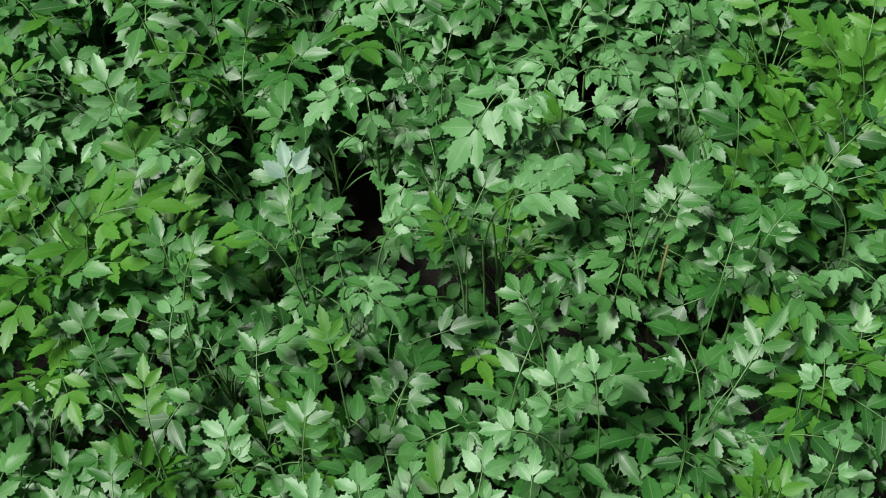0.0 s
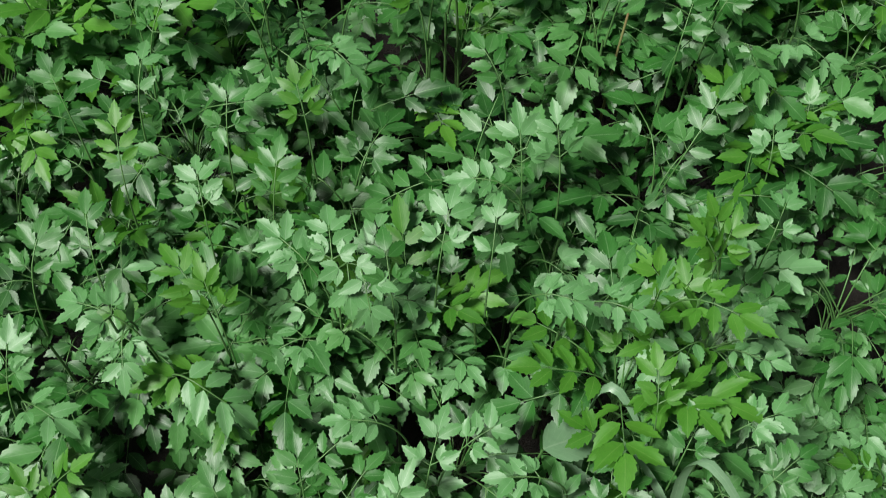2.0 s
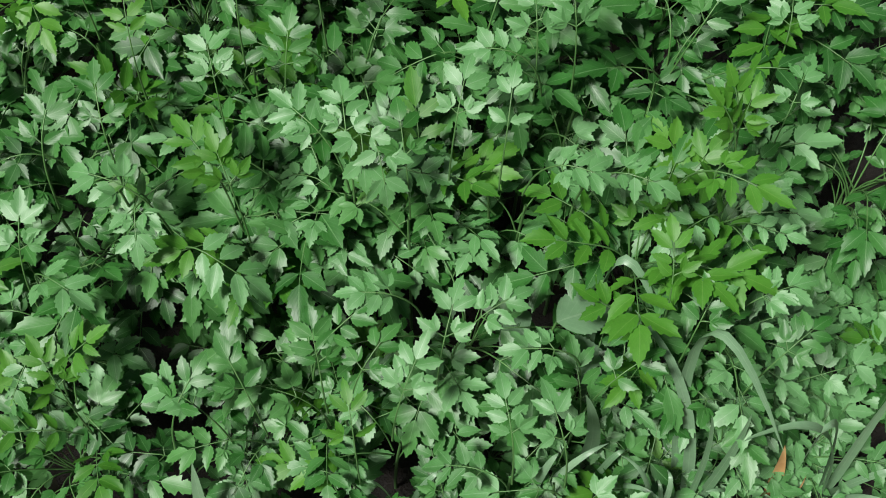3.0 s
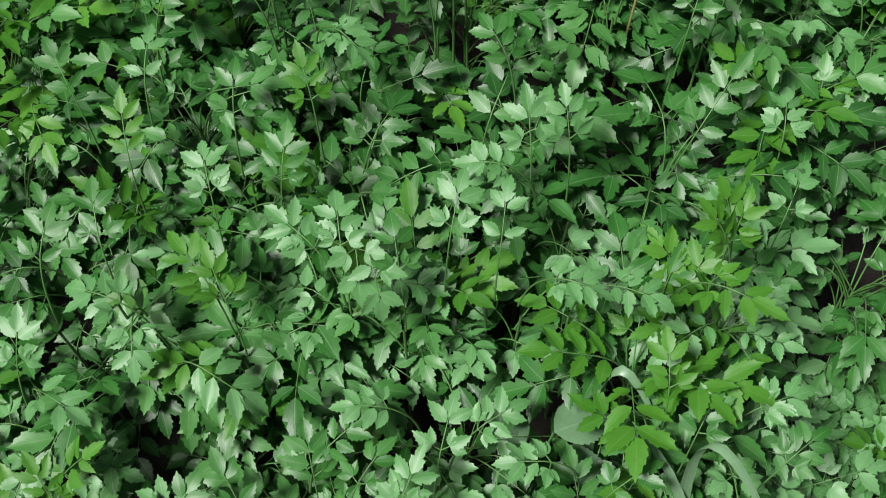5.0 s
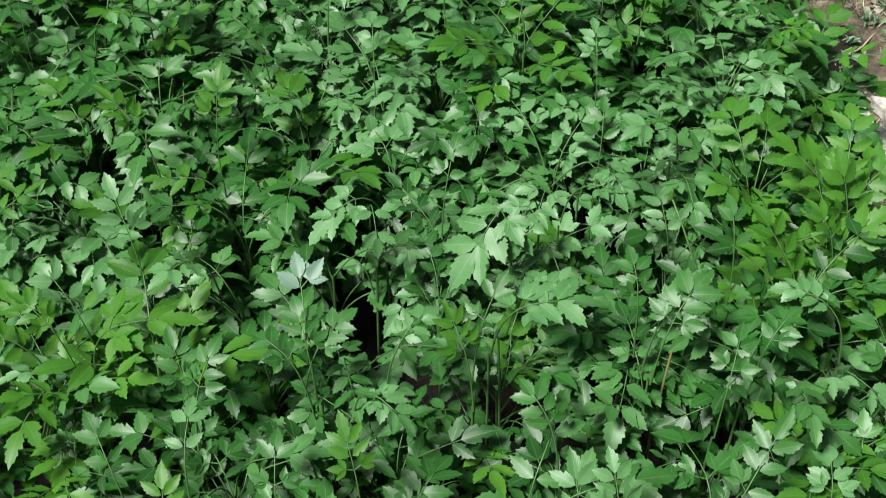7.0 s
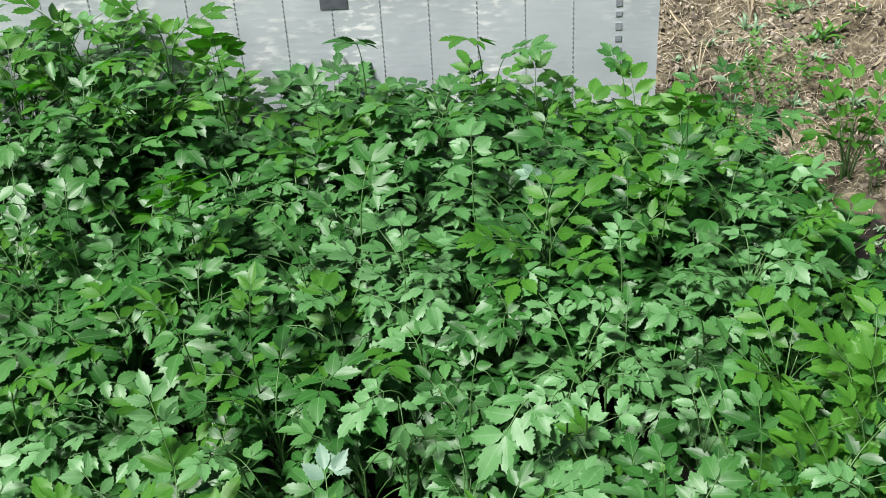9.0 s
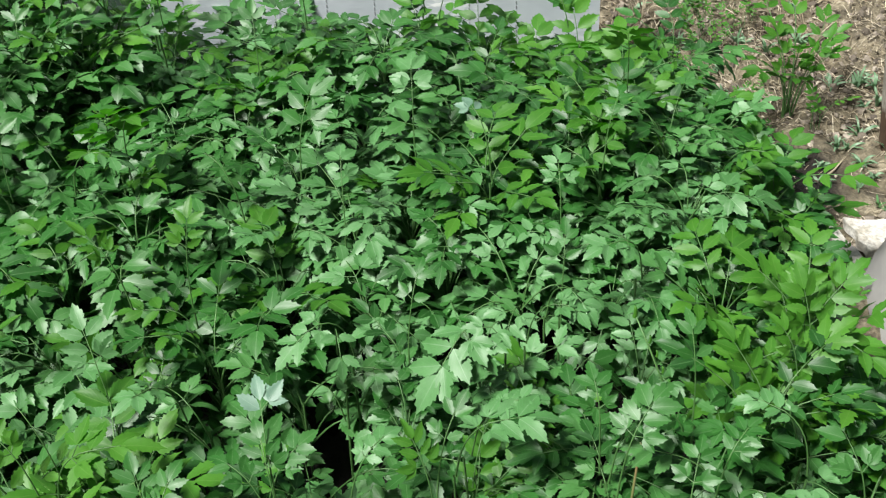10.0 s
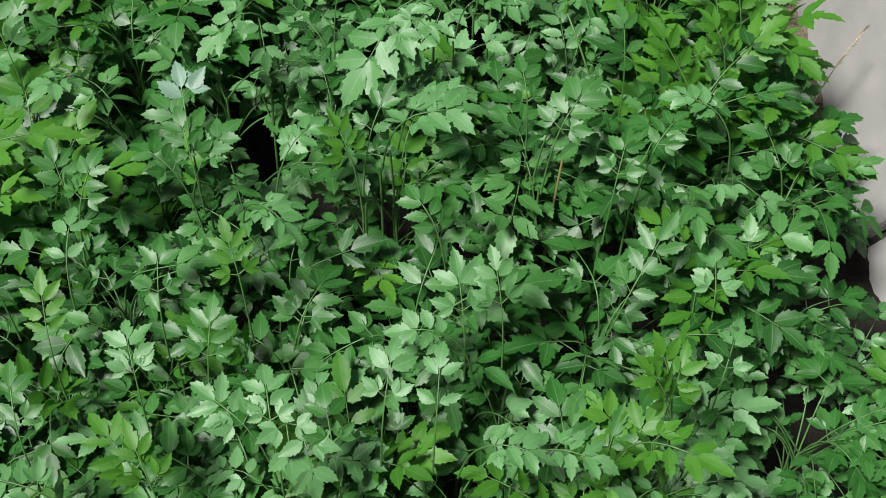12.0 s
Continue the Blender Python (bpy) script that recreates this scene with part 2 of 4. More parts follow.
# ---- mesh helpers ----
class Build:
    """Gathers vertices and faces, with texture places and material slots, for one mesh."""

    def __init__(self):
        self.v, self.f, self.uv, self.slot = [], [], [], []

    def add(self, verts, faces, uvs=None, slot=0):
        n = len(self.v)
        self.v.extend([tuple(a) for a in verts])
        self.uv.extend(uvs if uvs else [(0.25, 0.5)] * len(verts))
        for face in faces:
            self.f.append(tuple(n + i for i in face))
            self.slot.append(slot)

    def mesh(self, name, mats, smooth=True):
        me = bpy.data.meshes.new(name)
        me.from_pydata(self.v, [], self.f)
        for m in mats:
            me.materials.append(m)
        me.polygons.foreach_set("material_index", self.slot)
        me.polygons.foreach_set("use_smooth", [smooth] * len(self.f))
        layer = me.uv_layers.new(name="UVMap")
        loops = np.zeros(len(me.loops), dtype=np.int32)
        me.loops.foreach_get("vertex_index", loops)
        layer.data.foreach_set("uv", np.array(self.uv, dtype=np.float32)[loops].ravel())
        me.update()
        return me


def tube(b, points, r0, r1, sides=5, slot=1, cap=False):
    """A tapered tube along points."""
    pts = [Vector(p) for p in points]
    verts, faces = [], []
    for i, p in enumerate(pts):
        d = (pts[min(i + 1, len(pts) - 1)] - pts[max(i - 1, 0)]).normalized()
        a = d.orthogonal().normalized() if i == 0 else (a - d * a.dot(d)).normalized()
        c = d.cross(a)
        r = r0 + (r1 - r0) * i / (len(pts) - 1)
        for k in range(sides):
            w = 2 * math.pi * k / sides
            verts.append(p + a * (r * math.cos(w)) + c * (r * math.sin(w)))
    for i in range(len(pts) - 1):
        for k in range(sides):
            k2 = (k + 1) % sides
            faces.append((i * sides + k, i * sides + k2, (i + 1) * sides + k2, (i + 1) * sides + k))
    if cap:
        faces.append(tuple(range((len(pts) - 1) * sides, len(pts) * sides)))
    b.add(verts, faces, None, slot)


def leaflet(b, m, length, width, rng, fold=0.28, droop=0.35, lobe=0.0, n=6, slot=0):
    """One leaflet along +Y of the pose m: wedge-shaped base, pointed tip, coarse forward teeth, a rim that waves and
    a blade that folds at the midrib, puffs between the veins and bends down to the tip."""
    wave, lean, skew = rng.uniform(0, 6.28), rng.uniform(-0.2, 0.2), rng.uniform(-0.07, 0.07)
    notch = rng.uniform(0.09, 0.17) if lobe >= 0 else 0.02
    split = rng.randint(2, 3) if lobe > 0.62 else -1
    belly = rng.uniform(0.62, 0.80)

    def reach(v):
        return max(0.0, math.sin(math.pi * v ** belly)) ** 1.08 * width / 2

    def place(v, x):
        side = abs(x) / (width / 2)
        y = length * (v - 0.10 * droop * v * v)
        z = -0.42 * length * droop * v * v + abs(x) * fold - 0.16 * width * fold * side ** 3
        z += 0.055 * width * math.sin(7 * v + wave + (2.2 if x > 0 else 0.0)) * side
        return m @ Vector((x + skew * length * v * v, y, z + lean * x))

    verts = [place(i / n, 0.0) for i in range(n + 1)]
    uvs = [(0.5, i / n) for i in range(n + 1)]
    faces = []
    for s in (-1, 1):
        half, rim = len(verts), len(verts) + n - 1
        for i in range(1, n):
            v = i / n
            verts.append(place(v, s * 0.52 * reach(v)))
            uvs.append((0.5 + s * 0.26, v))
        for i in range(1, n):
            v = i / n
            deep = notch + (0.36 * lobe if i == split else 0.0)
            verts.append(place(v + 0.01, s * reach(v) * (1.0 - deep)))
            uvs.append((0.5 + s * 0.40, v))
        tooth = len(verts)
        for i in range(n - 1):
            v = (i + (0.94 if i else 0.8)) / n
            verts.append(place(v, s * (reach((i + 0.62) / n) * (1.06 if i != split else 0.92) + 0.004 * width)))
            uvs.append((0.5 + s * 0.49, v))
        own = [(0, half, 1), (0, rim, half), (0, tooth, rim)]
        for i in range(1, n - 1):
            own.append((i, half + i - 1, half + i, i + 1))
            own.append((half + i - 1, rim + i - 1, rim + i, half + i))
            own.append((rim + i - 1, tooth + i, rim + i))
        own += [(n - 1, half + n - 2, n), (half + n - 2, rim + n - 2, n)]
        faces += [tuple(reversed(f)) for f in own] if s > 0 else own
    b.add(verts, faces, uvs, slot)


def frame_of(place, ahead, up):
    y = ahead.normalized()
    x = y.cross(up).normalized()
    z = x.cross(y)
    return Matrix(((x[0], y[0], z[0], place[0]), (x[1], y[1], z[1], place[1]), (x[2], y[2], z[2], place[2]), (0, 0, 0, 1)))


def compound_leaf(rng, mat, petiole, rachis, pairs, size, e0, e1, stalk=None, branch=0.65, slim=0.51, name="leaf", pieces=None):
    """A pinnate leaf: its stalk leaves the origin upwards and towards +Y, bends over, and bears paired leaflets and an end one.
    Returns the mesh and the middle of its blade."""
    b = Build()
    steps = 10

    def grow_leaflet(*shape):
        if pieces is None:
            leaflet(b, *shape)
        else:
            own = Build()
            leaflet(own, *shape)
            pieces.append(own.mesh("leaflet", [mat]))

    total = petiole + rachis
    first = petiole / total
    p, points, tangents = Vector((0, 0, 0)), [], []
    side, arch = rng.uniform(-0.25, 0.25), radians(rng.uniform(4, 34))
    for i in range(steps + 1):
        s = i / steps
        bend = min(1.0, s / (first * 1.08))
        e = e0 + (e1 + 0.5 * arch - e0) * bend ** 2.4 - arch * max(0.0, (s - first) / (1 - first))
        d = Vector((math.sin(side * s), math.cos(e) * math.cos(side * s), math.sin(e))).normalized()
        points.append(p.copy())
        tangents.append(d)
        p = p + d * (total / steps)
    tube(b, points, 0.0015, 0.0006, 4, 1)

    def at(s):
        q = min(max(s, 0), 1) * steps
        i = min(int(q), steps - 1)
        return points[i].lerp(points[i + 1], q - i), tangents[i].lerp(tangents[i + 1], q - i).normalized()

    for k in range(pairs):
        s = first + (1 - first) * (0.80 * k / (pairs - 1) if pairs > 1 else 0.7)
        place, d = at(s)
        right = d.cross(Vector((0, 0, 1)))
        right = right.normalized() if right.length > 0.1 else Vector((1, 0, 0))
        up = right.cross(d).normalized()
        grow = size * (0.84 + 0.24 * (k + 1) / pairs) * rng.uniform(0.9, 1.12)
        for sd in (-1, 1):
            spread = radians(rng.uniform(50, 72)) if k < pairs - 1 else radians(rng.uniform(40, 58))
            way = (d * math.cos(spread) + right * (sd * math.sin(spread)) + up * rng.uniform(-0.10, 0.20)).normalized()
            nrm = (up + right * rng.uniform(-0.25, 0.25) + d * rng.uniform(-0.25, 0.20)).normalized()
            if k == 0 and rng.random() < branch:
                # the lowest pair is itself divided in three
                stem = grow * 0.38
                tube(b, [place, place + way * stem], 0.0010, 0.0007, 3, 1)
                tip = place + way * stem
                grow_leaflet(frame_of(tip, way, nrm), grow * 0.95, grow * slim, rng, rng.uniform(0.12, 0.45), rng.uniform(0.0, 0.5), 0.25 * rng.random())
                for sd2 in (-1, 1):
                    w2 = (way * 0.62 + way.cross(nrm) * (sd2 * 0.78)).normalized()
                    grow_leaflet(frame_of(tip, w2, nrm), grow * 0.72, grow * slim * 0.75, rng, rng.uniform(0.12, 0.45), rng.uniform(0.0, 0.5))
            else:
                stem = 0.002
                grow_leaflet(frame_of(place + way * stem, way, nrm), grow, grow * slim * rng.uniform(0.9, 1.12), rng,
                        rng.uniform(0.10, 0.42), rng.uniform(0.0, 0.7), rng.random())
    place, d = at(1.0)
    right = d.cross(Vector((0, 0, 1)))
    right = right.normalized() if right.length > 0.1 else Vector((1, 0, 0))
    grow_leaflet(frame_of(place, d, (right.cross(d) + right * rng.uniform(-0.2, 0.2)).normalized()), size * rng.uniform(1.1, 1.35), size * slim * rng.uniform(1.05, 1.3), rng,
            rng.uniform(0.15, 0.45), rng.uniform(0.1, 0.8), rng.uniform(0.2, 1.0))
    middle = at(first + (1 - first) * 0.6)[0]
    return b.mesh(name, [mat, stalk or M_STALK]), middle


def part(name, me, parent, m=None, label=""):
    ob = new(name, me)
    ob.parent = parent
    if m is not None:
        ob.matrix_basis = m
    return tagged(ob, label) if label else ob


def thing(name, place, label, category, group="", turn=0.0):
    ob = new(name)
    ob.empty_display_size = 0.02
    ob.matrix_basis = pose(*place, 0, 0, turn)
    return tagged(ob, label, category, group)


def box(b, x0, x1, y0, y1, z0, z1, slot=0):
    v = [(x, y, z) for z in (z0, z1) for y in (y0, y1) for x in (x0, x1)]
    b.add(v, [(0, 2, 3, 1), (4, 5, 7, 6), (0, 1, 5, 4), (2, 6, 7, 3), (0, 4, 6, 2), (1, 3, 7, 5)], None, slot)


# ---- ground: one sheet, low wet bed, crumbly bank beside and behind it ----
BED = [(-0.70, 0.27), (0.40, 0.28), (0.76, 0.40), (0.84, 0.70), (0.82, 1.10), (0.76, 1.32), (0.72, 1.52), (0.71, 1.90), (0.63, 2.24), (-1.17, 2.27)]


def inside(x, y, poly):
    hit = False
    for (x0, y0), (x1, y1) in zip(poly, poly[1:] + poly[:1]):
        if (y0 > y) != (y1 > y) and x < (x1 - x0) * (y - y0) / (y1 - y0) + x0:
            hit = not hit
    return hit


def bed_distance(x, y):
    """Metres from the bed's rim, less than nothing inside."""
    best = 9.0
    for (x0, y0), (x1, y1) in zip(BED, BED[1:] + BED[:1]):
        dx, dy = x1 - x0, y1 - y0
        t = max(0.0, min(1.0, ((x - x0) * dx + (y - y0) * dy) / (dx * dx + dy * dy)))
        best = min(best, math.hypot(x - x0 - t * dx, y - y0 - t * dy))
    return -best if inside(x, y, BED) else best


def lie(x, y):
    """The ground's height."""
    d = bed_distance(x, y)
    rise = max(0.0, min(1.0, (d + 0.02) / 0.12))
    z = -0.035 + 0.035 * rise * rise * (3 - 2 * rise)
    rough = 0.35 + 1.0 * rise
    z += rough * (0.022 * (noise.noise((x * 6, y * 6, 0.3))) + 0.016 * noise.noise((x * 17, y * 17, 1.7)) + 0.009 * noise.noise((x * 45, y * 45, 4.1)))
    z -= 0.022 * math.exp(-((x - 0.82) ** 2 + (y - 2.08) ** 2) / 0.006)
    if d > 0.05 and y > 2.2:
        z += min(0.25, (y - 2.2) * 0.10)
    return z


def axis(lo, hi, step, far):
    fine = list(np.arange(lo, hi + step / 2, step))
    out = []
    for k in range(1, 14):
        out.append(step * 1.9 ** k)
    low = [lo - v for v in reversed(out)] + []
    high = [hi + v for v in out]
    return [-far] + [v for v in low if v > -far] + fine + [v for v in high if v < far] + [far]


def ground():
    xs, ys = axis(-1.35, 1.75, 0.013, 400.0), axis(0.05, 3.35, 0.013, 400.0)
    v, damp_shade = [], []
    for y in ys:
        for x in xs:
            near = -1.6 < x < 2.2 and -0.2 < y < 3.8
            d = bed_distance(x, y) if near else 1.0
            v.append((x, y, lie(x, y) if near else 0.0))
            damp_shade.append(max(0.0, min(1.0, 1.0 - d / 0.22 + 0.72 * math.exp(-((x - 0.90) ** 2 + (y - 2.06) ** 2) / 0.026))))
    nx = len(xs)
    f = [(j * nx + i, j * nx + i + 1, (j + 1) * nx + i + 1, (j + 1) * nx + i) for j in range(len(ys) - 1) for i in range(nx - 1)]
    me = bpy.data.meshes.new("ground")
    me.from_pydata(v, [], f)
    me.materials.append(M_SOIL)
    a = me.attributes.new("damp_shade", "FLOAT", "POINT")
    a.data.foreach_set("value", damp_shade)
    me.polygons.foreach_set("use_smooth", [True] * len(f))
    return tagged(new("ground", me), "brown crumbly soil, wet in the planted bed and coloured darker there for foliage shade", "ground", kind="structure")


ground()
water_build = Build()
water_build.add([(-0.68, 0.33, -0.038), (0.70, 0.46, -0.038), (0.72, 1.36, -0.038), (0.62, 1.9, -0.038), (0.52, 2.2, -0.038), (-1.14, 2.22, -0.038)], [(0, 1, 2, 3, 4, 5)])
tagged(new("water", water_build.mesh("water", [M_WATER], False)), "shallow muddy brown water between the plants, coloured darker for their shade", "water", kind="structure")


# ---- leaf shapes, shared by all the plants ----
def shapes(count, seed, mat, petiole, rachis, pairs, size, e0, e1, **more):
    rng = random.Random(seed)
    out = []
    for _ in range(count):
        out.append(compound_leaf(rng, mat, rng.uniform(*petiole), rng.uniform(*rachis), rng.choice(pairs), rng.uniform(*size),
                                 radians(rng.uniform(*e0)), radians(rng.uniform(*e1)), **more))
    return out


MATURE = shapes(34, 11, M_LEAF, (0.06, 0.115), (0.054, 0.086), (2, 3, 3), (0.034, 0.045), (66, 88), (-22, 40))
GREY_SHEEN = shapes(12, 15, M_DUSTY_SHEEN, (0.06, 0.10), (0.054, 0.086), (2, 3, 3), (0.034, 0.045), (68, 86), (-34, 30))
LOWER = shapes(10, 12, M_LEAF, (0.06, 0.12), (0.055, 0.08), (2, 3), (0.030, 0.040), (55, 80), (-25, 20))
YOUNG = shapes(14, 13, M_YOUNG, (0.06, 0.09), (0.050, 0.075), (3, 3), (0.034, 0.044), (74, 88), (0, 46), branch=0.3, slim=0.48)
DUSTY = shapes(12, 14, M_DUSTY_SHEEN, (0.05, 0.09), (0.05, 0.08), (2, 3), (0.030, 0.040), (50, 80), (-15, 30))


def stem_mesh(rng, height, lean, mat=None):
    b = Build()
    bend = Vector((rng.uniform(-1, 1), rng.uniform(-1, 1), 0)) * lean
    pts = [Vector((0, 0, -0.04)) + Vector((bend.x * s * s, bend.y * s * s, (height + 0.04) * s)) for s in (0, 0.2, 0.4, 0.6, 0.8, 1)]
    tube(b, pts, 0.0042, 0.0026, 6, 0)
    return b.mesh("stem", [mat or M_STALK]), pts


STEMS = [stem_mesh(random.Random(40 + k), 1.0, 0.02) for k in range(10)]

# open dark places between the plants: x, y, radius
GAPS = [(-0.06, 1.17, 0.07), (-0.25, 1.10, 0.045), (0.10, 1.14, 0.03), (0.42, 1.24, 0.06), (0.12, 0.98, 0.05), (-0.34, 0.96, 0.04), (0.04, 1.04, 0.03),
        (-0.20, 0.87, 0.03), (-0.44, 0.91, 0.03), (-0.04, 1.35, 0.035), (0.53, 1.23, 0.05), (-0.23, 0.51, 0.045), (0.05, 0.54, 0.04), (-0.12, 0.57, 0.03),
        (-0.32, 0.60, 0.04), (-0.17, 0.44, 0.03), (0.27, 0.48, 0.04), (0.18, 0.65, 0.025), (0.05, 0.47, 0.02), (0.23, 0.44, 0.035), (0.21, 0.54, 0.035),
        (-0.43, 1.45, 0.04), (-0.83, 2.14, 0.06), (0.02, 0.41, 0.02), (-0.15, 1.00, 0.03), (0.22, 1.00, 0.03), (-0.28, 0.78, 0.035), (0.33, 0.97, 0.03), (0.00, 0.78, 0.03), (0.10, 0.86, 0.03), (-0.10, 1.48, 0.04), (0.26, 1.36, 0.04), (-0.36, 1.36, 0.035)]

# the deepest of them
GAPS += [(-0.07, 1.21, 0.06), (0.38, 1.27, 0.05), (0.45, 1.25, 0.05), (-0.15, 1.17, 0.03), (0.5, 1.2, 0.04), (0.36, 1.32, 0.04), (-0.02, 1.16, 0.04), (-0.08, 1.19, 0.05), (-0.02, 1.17, 0.05), (-0.25, 1.12, 0.035), (0.05, 1.05, 0.03), (0.12, 0.98, 0.03), (-0.22, 0.88, 0.025), (-0.35, 0.98, 0.025), (0.43, 1.24, 0.04), (-0.25, 0.54, 0.035), (-0.22, 0.52, 0.03), (-0.33, 0.63, 0.03), (0.05, 0.46, 0.035), (0.12, 0.58, 0.03), (0.18, 0.68, 0.02), (0.28, 0.53, 0.03), (0.24, 0.46, 0.025), (-0.21, 0.41, 0.03), (-0.32, 0.36, 0.03), (-0.07, 0.89, 0.03)]


def open_here(x, y):
    """Whether the foliage leaves a dark opening here: the known ones, and crevices between the plants."""
    if any(math.hypot(x - gx, y - gy) < (r * 0.62 if gy < 0.6 else r + 0.014) for gx, gy, r in GAPS):
        return True
    crevice = noise.noise((x * 8.5, y * 8.5, 9.0)) + 0.5 * noise.noise((x * 21.0, y * 21.0, 2.0))
    return crevice > (0.40 if y < 1.35 else 0.56)


def ramp(v, lo, hi):
    return max(0.0, min(1.0, (v - lo) / (hi - lo)))


def canopy(x, y):
    """How high the plants stand."""
    h = 0.372 + 0.035 * noise.noise((x * 2.6, y * 2.6, 7.0)) + (0.075 if y < 1.3 else 0.026) * noise.noise((x * 7.5, y * 7.5, 3.0))
    h -= 0.17 * ramp(-y, -0.57, -0.43)
    h -= 0.13 * ramp(x, 0.42, 0.62) * ramp(-y, -0.95, -0.70)
    rim = -bed_distance(x, y)
    if x > 0.1 and y > 0.9:
        h *= (0.62 if y < 1.6 else 0.80) + (0.38 if y < 1.6 else 0.20) * ramp(rim, 0.02, 0.2)
    # the back edge falls away towards the bank, and a taller clump stands at the far corner
    h -= 0.02 * ramp(x, 0.0, 0.45) * ramp(y, 1.95, 2.2)
    h += 0.12 * ramp(-x, 0.36, 0.60) * ramp(y, 1.8, 2.12)
    return h


def grown(y):
    """The leaves are larger towards the back of the bed."""
    return 0.87 + 0.10 * ramp(y, 0.7, 1.7)


PLANT_LABELS = {"mature": "leafy mid-green water dropwort plant in wet bed", "young": "water dropwort plant with bright yellow-green young shoots",
                "grey": "water dropwort plant with grey-green leaves, coloured paler for sky sheen", "dusty": "low water dropwort plant with dusty grey-green leaves"}


def plant(x, y, rng, style):
    top = canopy(x, y) + rng.uniform(-0.045, 0.04)
    vigour = rng.uniform(0.86, 1.18)
    p = thing("dropwort_plant", (x, y, lie(x, y)), PLANT_LABELS[style], "plant", "dropwort plants in the bed")
    me, pts = STEMS[rng.randrange(len(STEMS))]
    turn = rng.uniform(0, 360)
    tall = max(0.05, top - rng.uniform(0.09, 0.12))
    part("stem", me, p, pose(0, 0, 0, 0, 0, turn) @ Matrix.Diagonal((0.35 + tall, 0.35 + tall, tall, 1)) @ Matrix.Identity(4))
    angle = rng.uniform(0, 360)
    count = 17 if style == "dusty" else 24 if y < 1.5 else 26
    for k in range(count):
        angle += 137.5 + rng.uniform(-25, 25)
        s = 0.46 + 0.53 * (k / (count - 1)) ** 0.8
        node = Vector((0, 0, tall * s))
        if style == "dusty":
            me, mid = DUSTY[rng.randrange(len(DUSTY))]
        elif k < 5:
            me, mid = LOWER[rng.randrange(len(LOWER))]
        elif style == "grey":
            me, mid = GREY_SHEEN[rng.randrange(len(GREY_SHEEN))]
        elif style == "young" and k >= count - 6:
            me, mid = YOUNG[rng.randrange(len(YOUNG))]
        else:
            me, mid = MATURE[rng.randrange(len(MATURE))]
        scale = grown(y) * vigour * rng.uniform(0.86, 1.1) * (0.85 if top < 0.25 else 1.0)
        m = Matrix.Translation(node) @ pose(0, 0, 0, rng.uniform(-18, 6) - (4 if k > 9 else 0), rng.uniform(-10, 10), angle) @ Matrix.Scale(scale, 4)
        blade = p.matrix_basis @ m @ mid
        if k > 5 and open_here(blade.x, blade.y):
            continue
        part("leaf", me, p, m)


def plants():
    rng = random.Random(5)
    spots = []
    tries = 0
    while len(spots) < 192 and tries < 30000:
        tries += 1
        x, y = rng.uniform(-1.02, 0.86), rng.uniform(0.30, 2.26)
        if x < -0.5 - 0.28 * y or (x > 0.70 and 0.9 < y < 1.65):
            continue
        if bed_distance(x, y) > -0.02 or (open_here(x, y) and rng.random() < 0.5):
            continue
        if any((x - a) ** 2 + (y - c) ** 2 < (0.100 if y < 1.45 else 0.082) ** 2 for a, c in spots):
            continue
        spots.append((x, y))
    for x, y in spots:
        low = (y < 0.85 and x > 0.45) or (y < 0.62 and x > 0.22)
        r = rng.random()
        # more grey plants further back, their paler colour standing in for sky sheen
        plant(x, y, rng, "dusty" if (low and r < 0.6) or (y < 0.5 and r < 0.3) else "young" if r > (0.80 if x > 0.3 and y < 1.5 else 0.86) - 0.4 * noise.noise((x * 4.5, y * 4.5, 2.0)) - (0.2 if y > 1.85 and x < -0.1 else 0.0) else "grey" if r < (0.07 if y < 1.1 else 0.30) else "mature")


plants()
edge_rng = random.Random(6)
for edge_x, edge_y in ((0.44, 0.40), (0.51, 0.47), (0.60, 0.53), (0.66, 0.62), (0.55, 0.40), (0.36, 0.36)):
    plant(edge_x, edge_y, edge_rng, "dusty")

# plants whose crown leaf can be told apart: where its blade lies, its turn, slope, length and pairs of leaflets
def stand_out(rows, mat, label, seed):
    young = mat == M_YOUNGLET
    rng = random.Random(seed)
    for x, y, z, turn, slope, long, pairs in rows:
        pieces = []
        size = 0.40 * long
        me, mid = compound_leaf(rng, mat, 0.10, long * 0.52, pairs, size, radians(82), radians(min(slope, 26) if y > 2.05 else slope), branch=0.7, slim=0.44 if young else 0.53, pieces=pieces)
        m = pose(0, 0, 0, 0, 0, turn)
        node = Vector((x, y, z)) - m @ mid
        base = Vector((node.x, node.y, lie(node.x, node.y)))
        p = thing("dropwort_plant", base, label, "plant", "dropwort plants in the bed")
        tall = max(0.04, node.z - base.z)
        shape, _ = STEMS[rng.randrange(len(STEMS))]
        part("stem", shape, p, Matrix.Diagonal((0.01, 0.01, tall, 1)) if tall < 0.05 else Matrix.Diagonal((0.6, 0.6, tall, 1)))
        blade_stalk = part("leaf", me, p, Matrix.Translation((0.0, 0.0, tall)) @ m)
        for piece in pieces:
            part("leaflet", piece, blade_stalk)
        for k in range(4):
            kin = YOUNG if young and k < 2 else GREY_SHEEN if mat == M_DUSTYLET_SHEEN else MATURE
            extra, middle = kin[rng.randrange(len(kin))]
            place = pose(0, 0, tall * (0.82 - 0.1 * k), rng.uniform(-20, 4), 0, turn + 60 + 80 * k + rng.uniform(-20, 20)) @ Matrix.Scale(0.9 * grown(y), 4)
            blade = p.matrix_basis @ place @ middle
            if not open_here(blade.x, blade.y):
                part("leaf", extra, p, place)


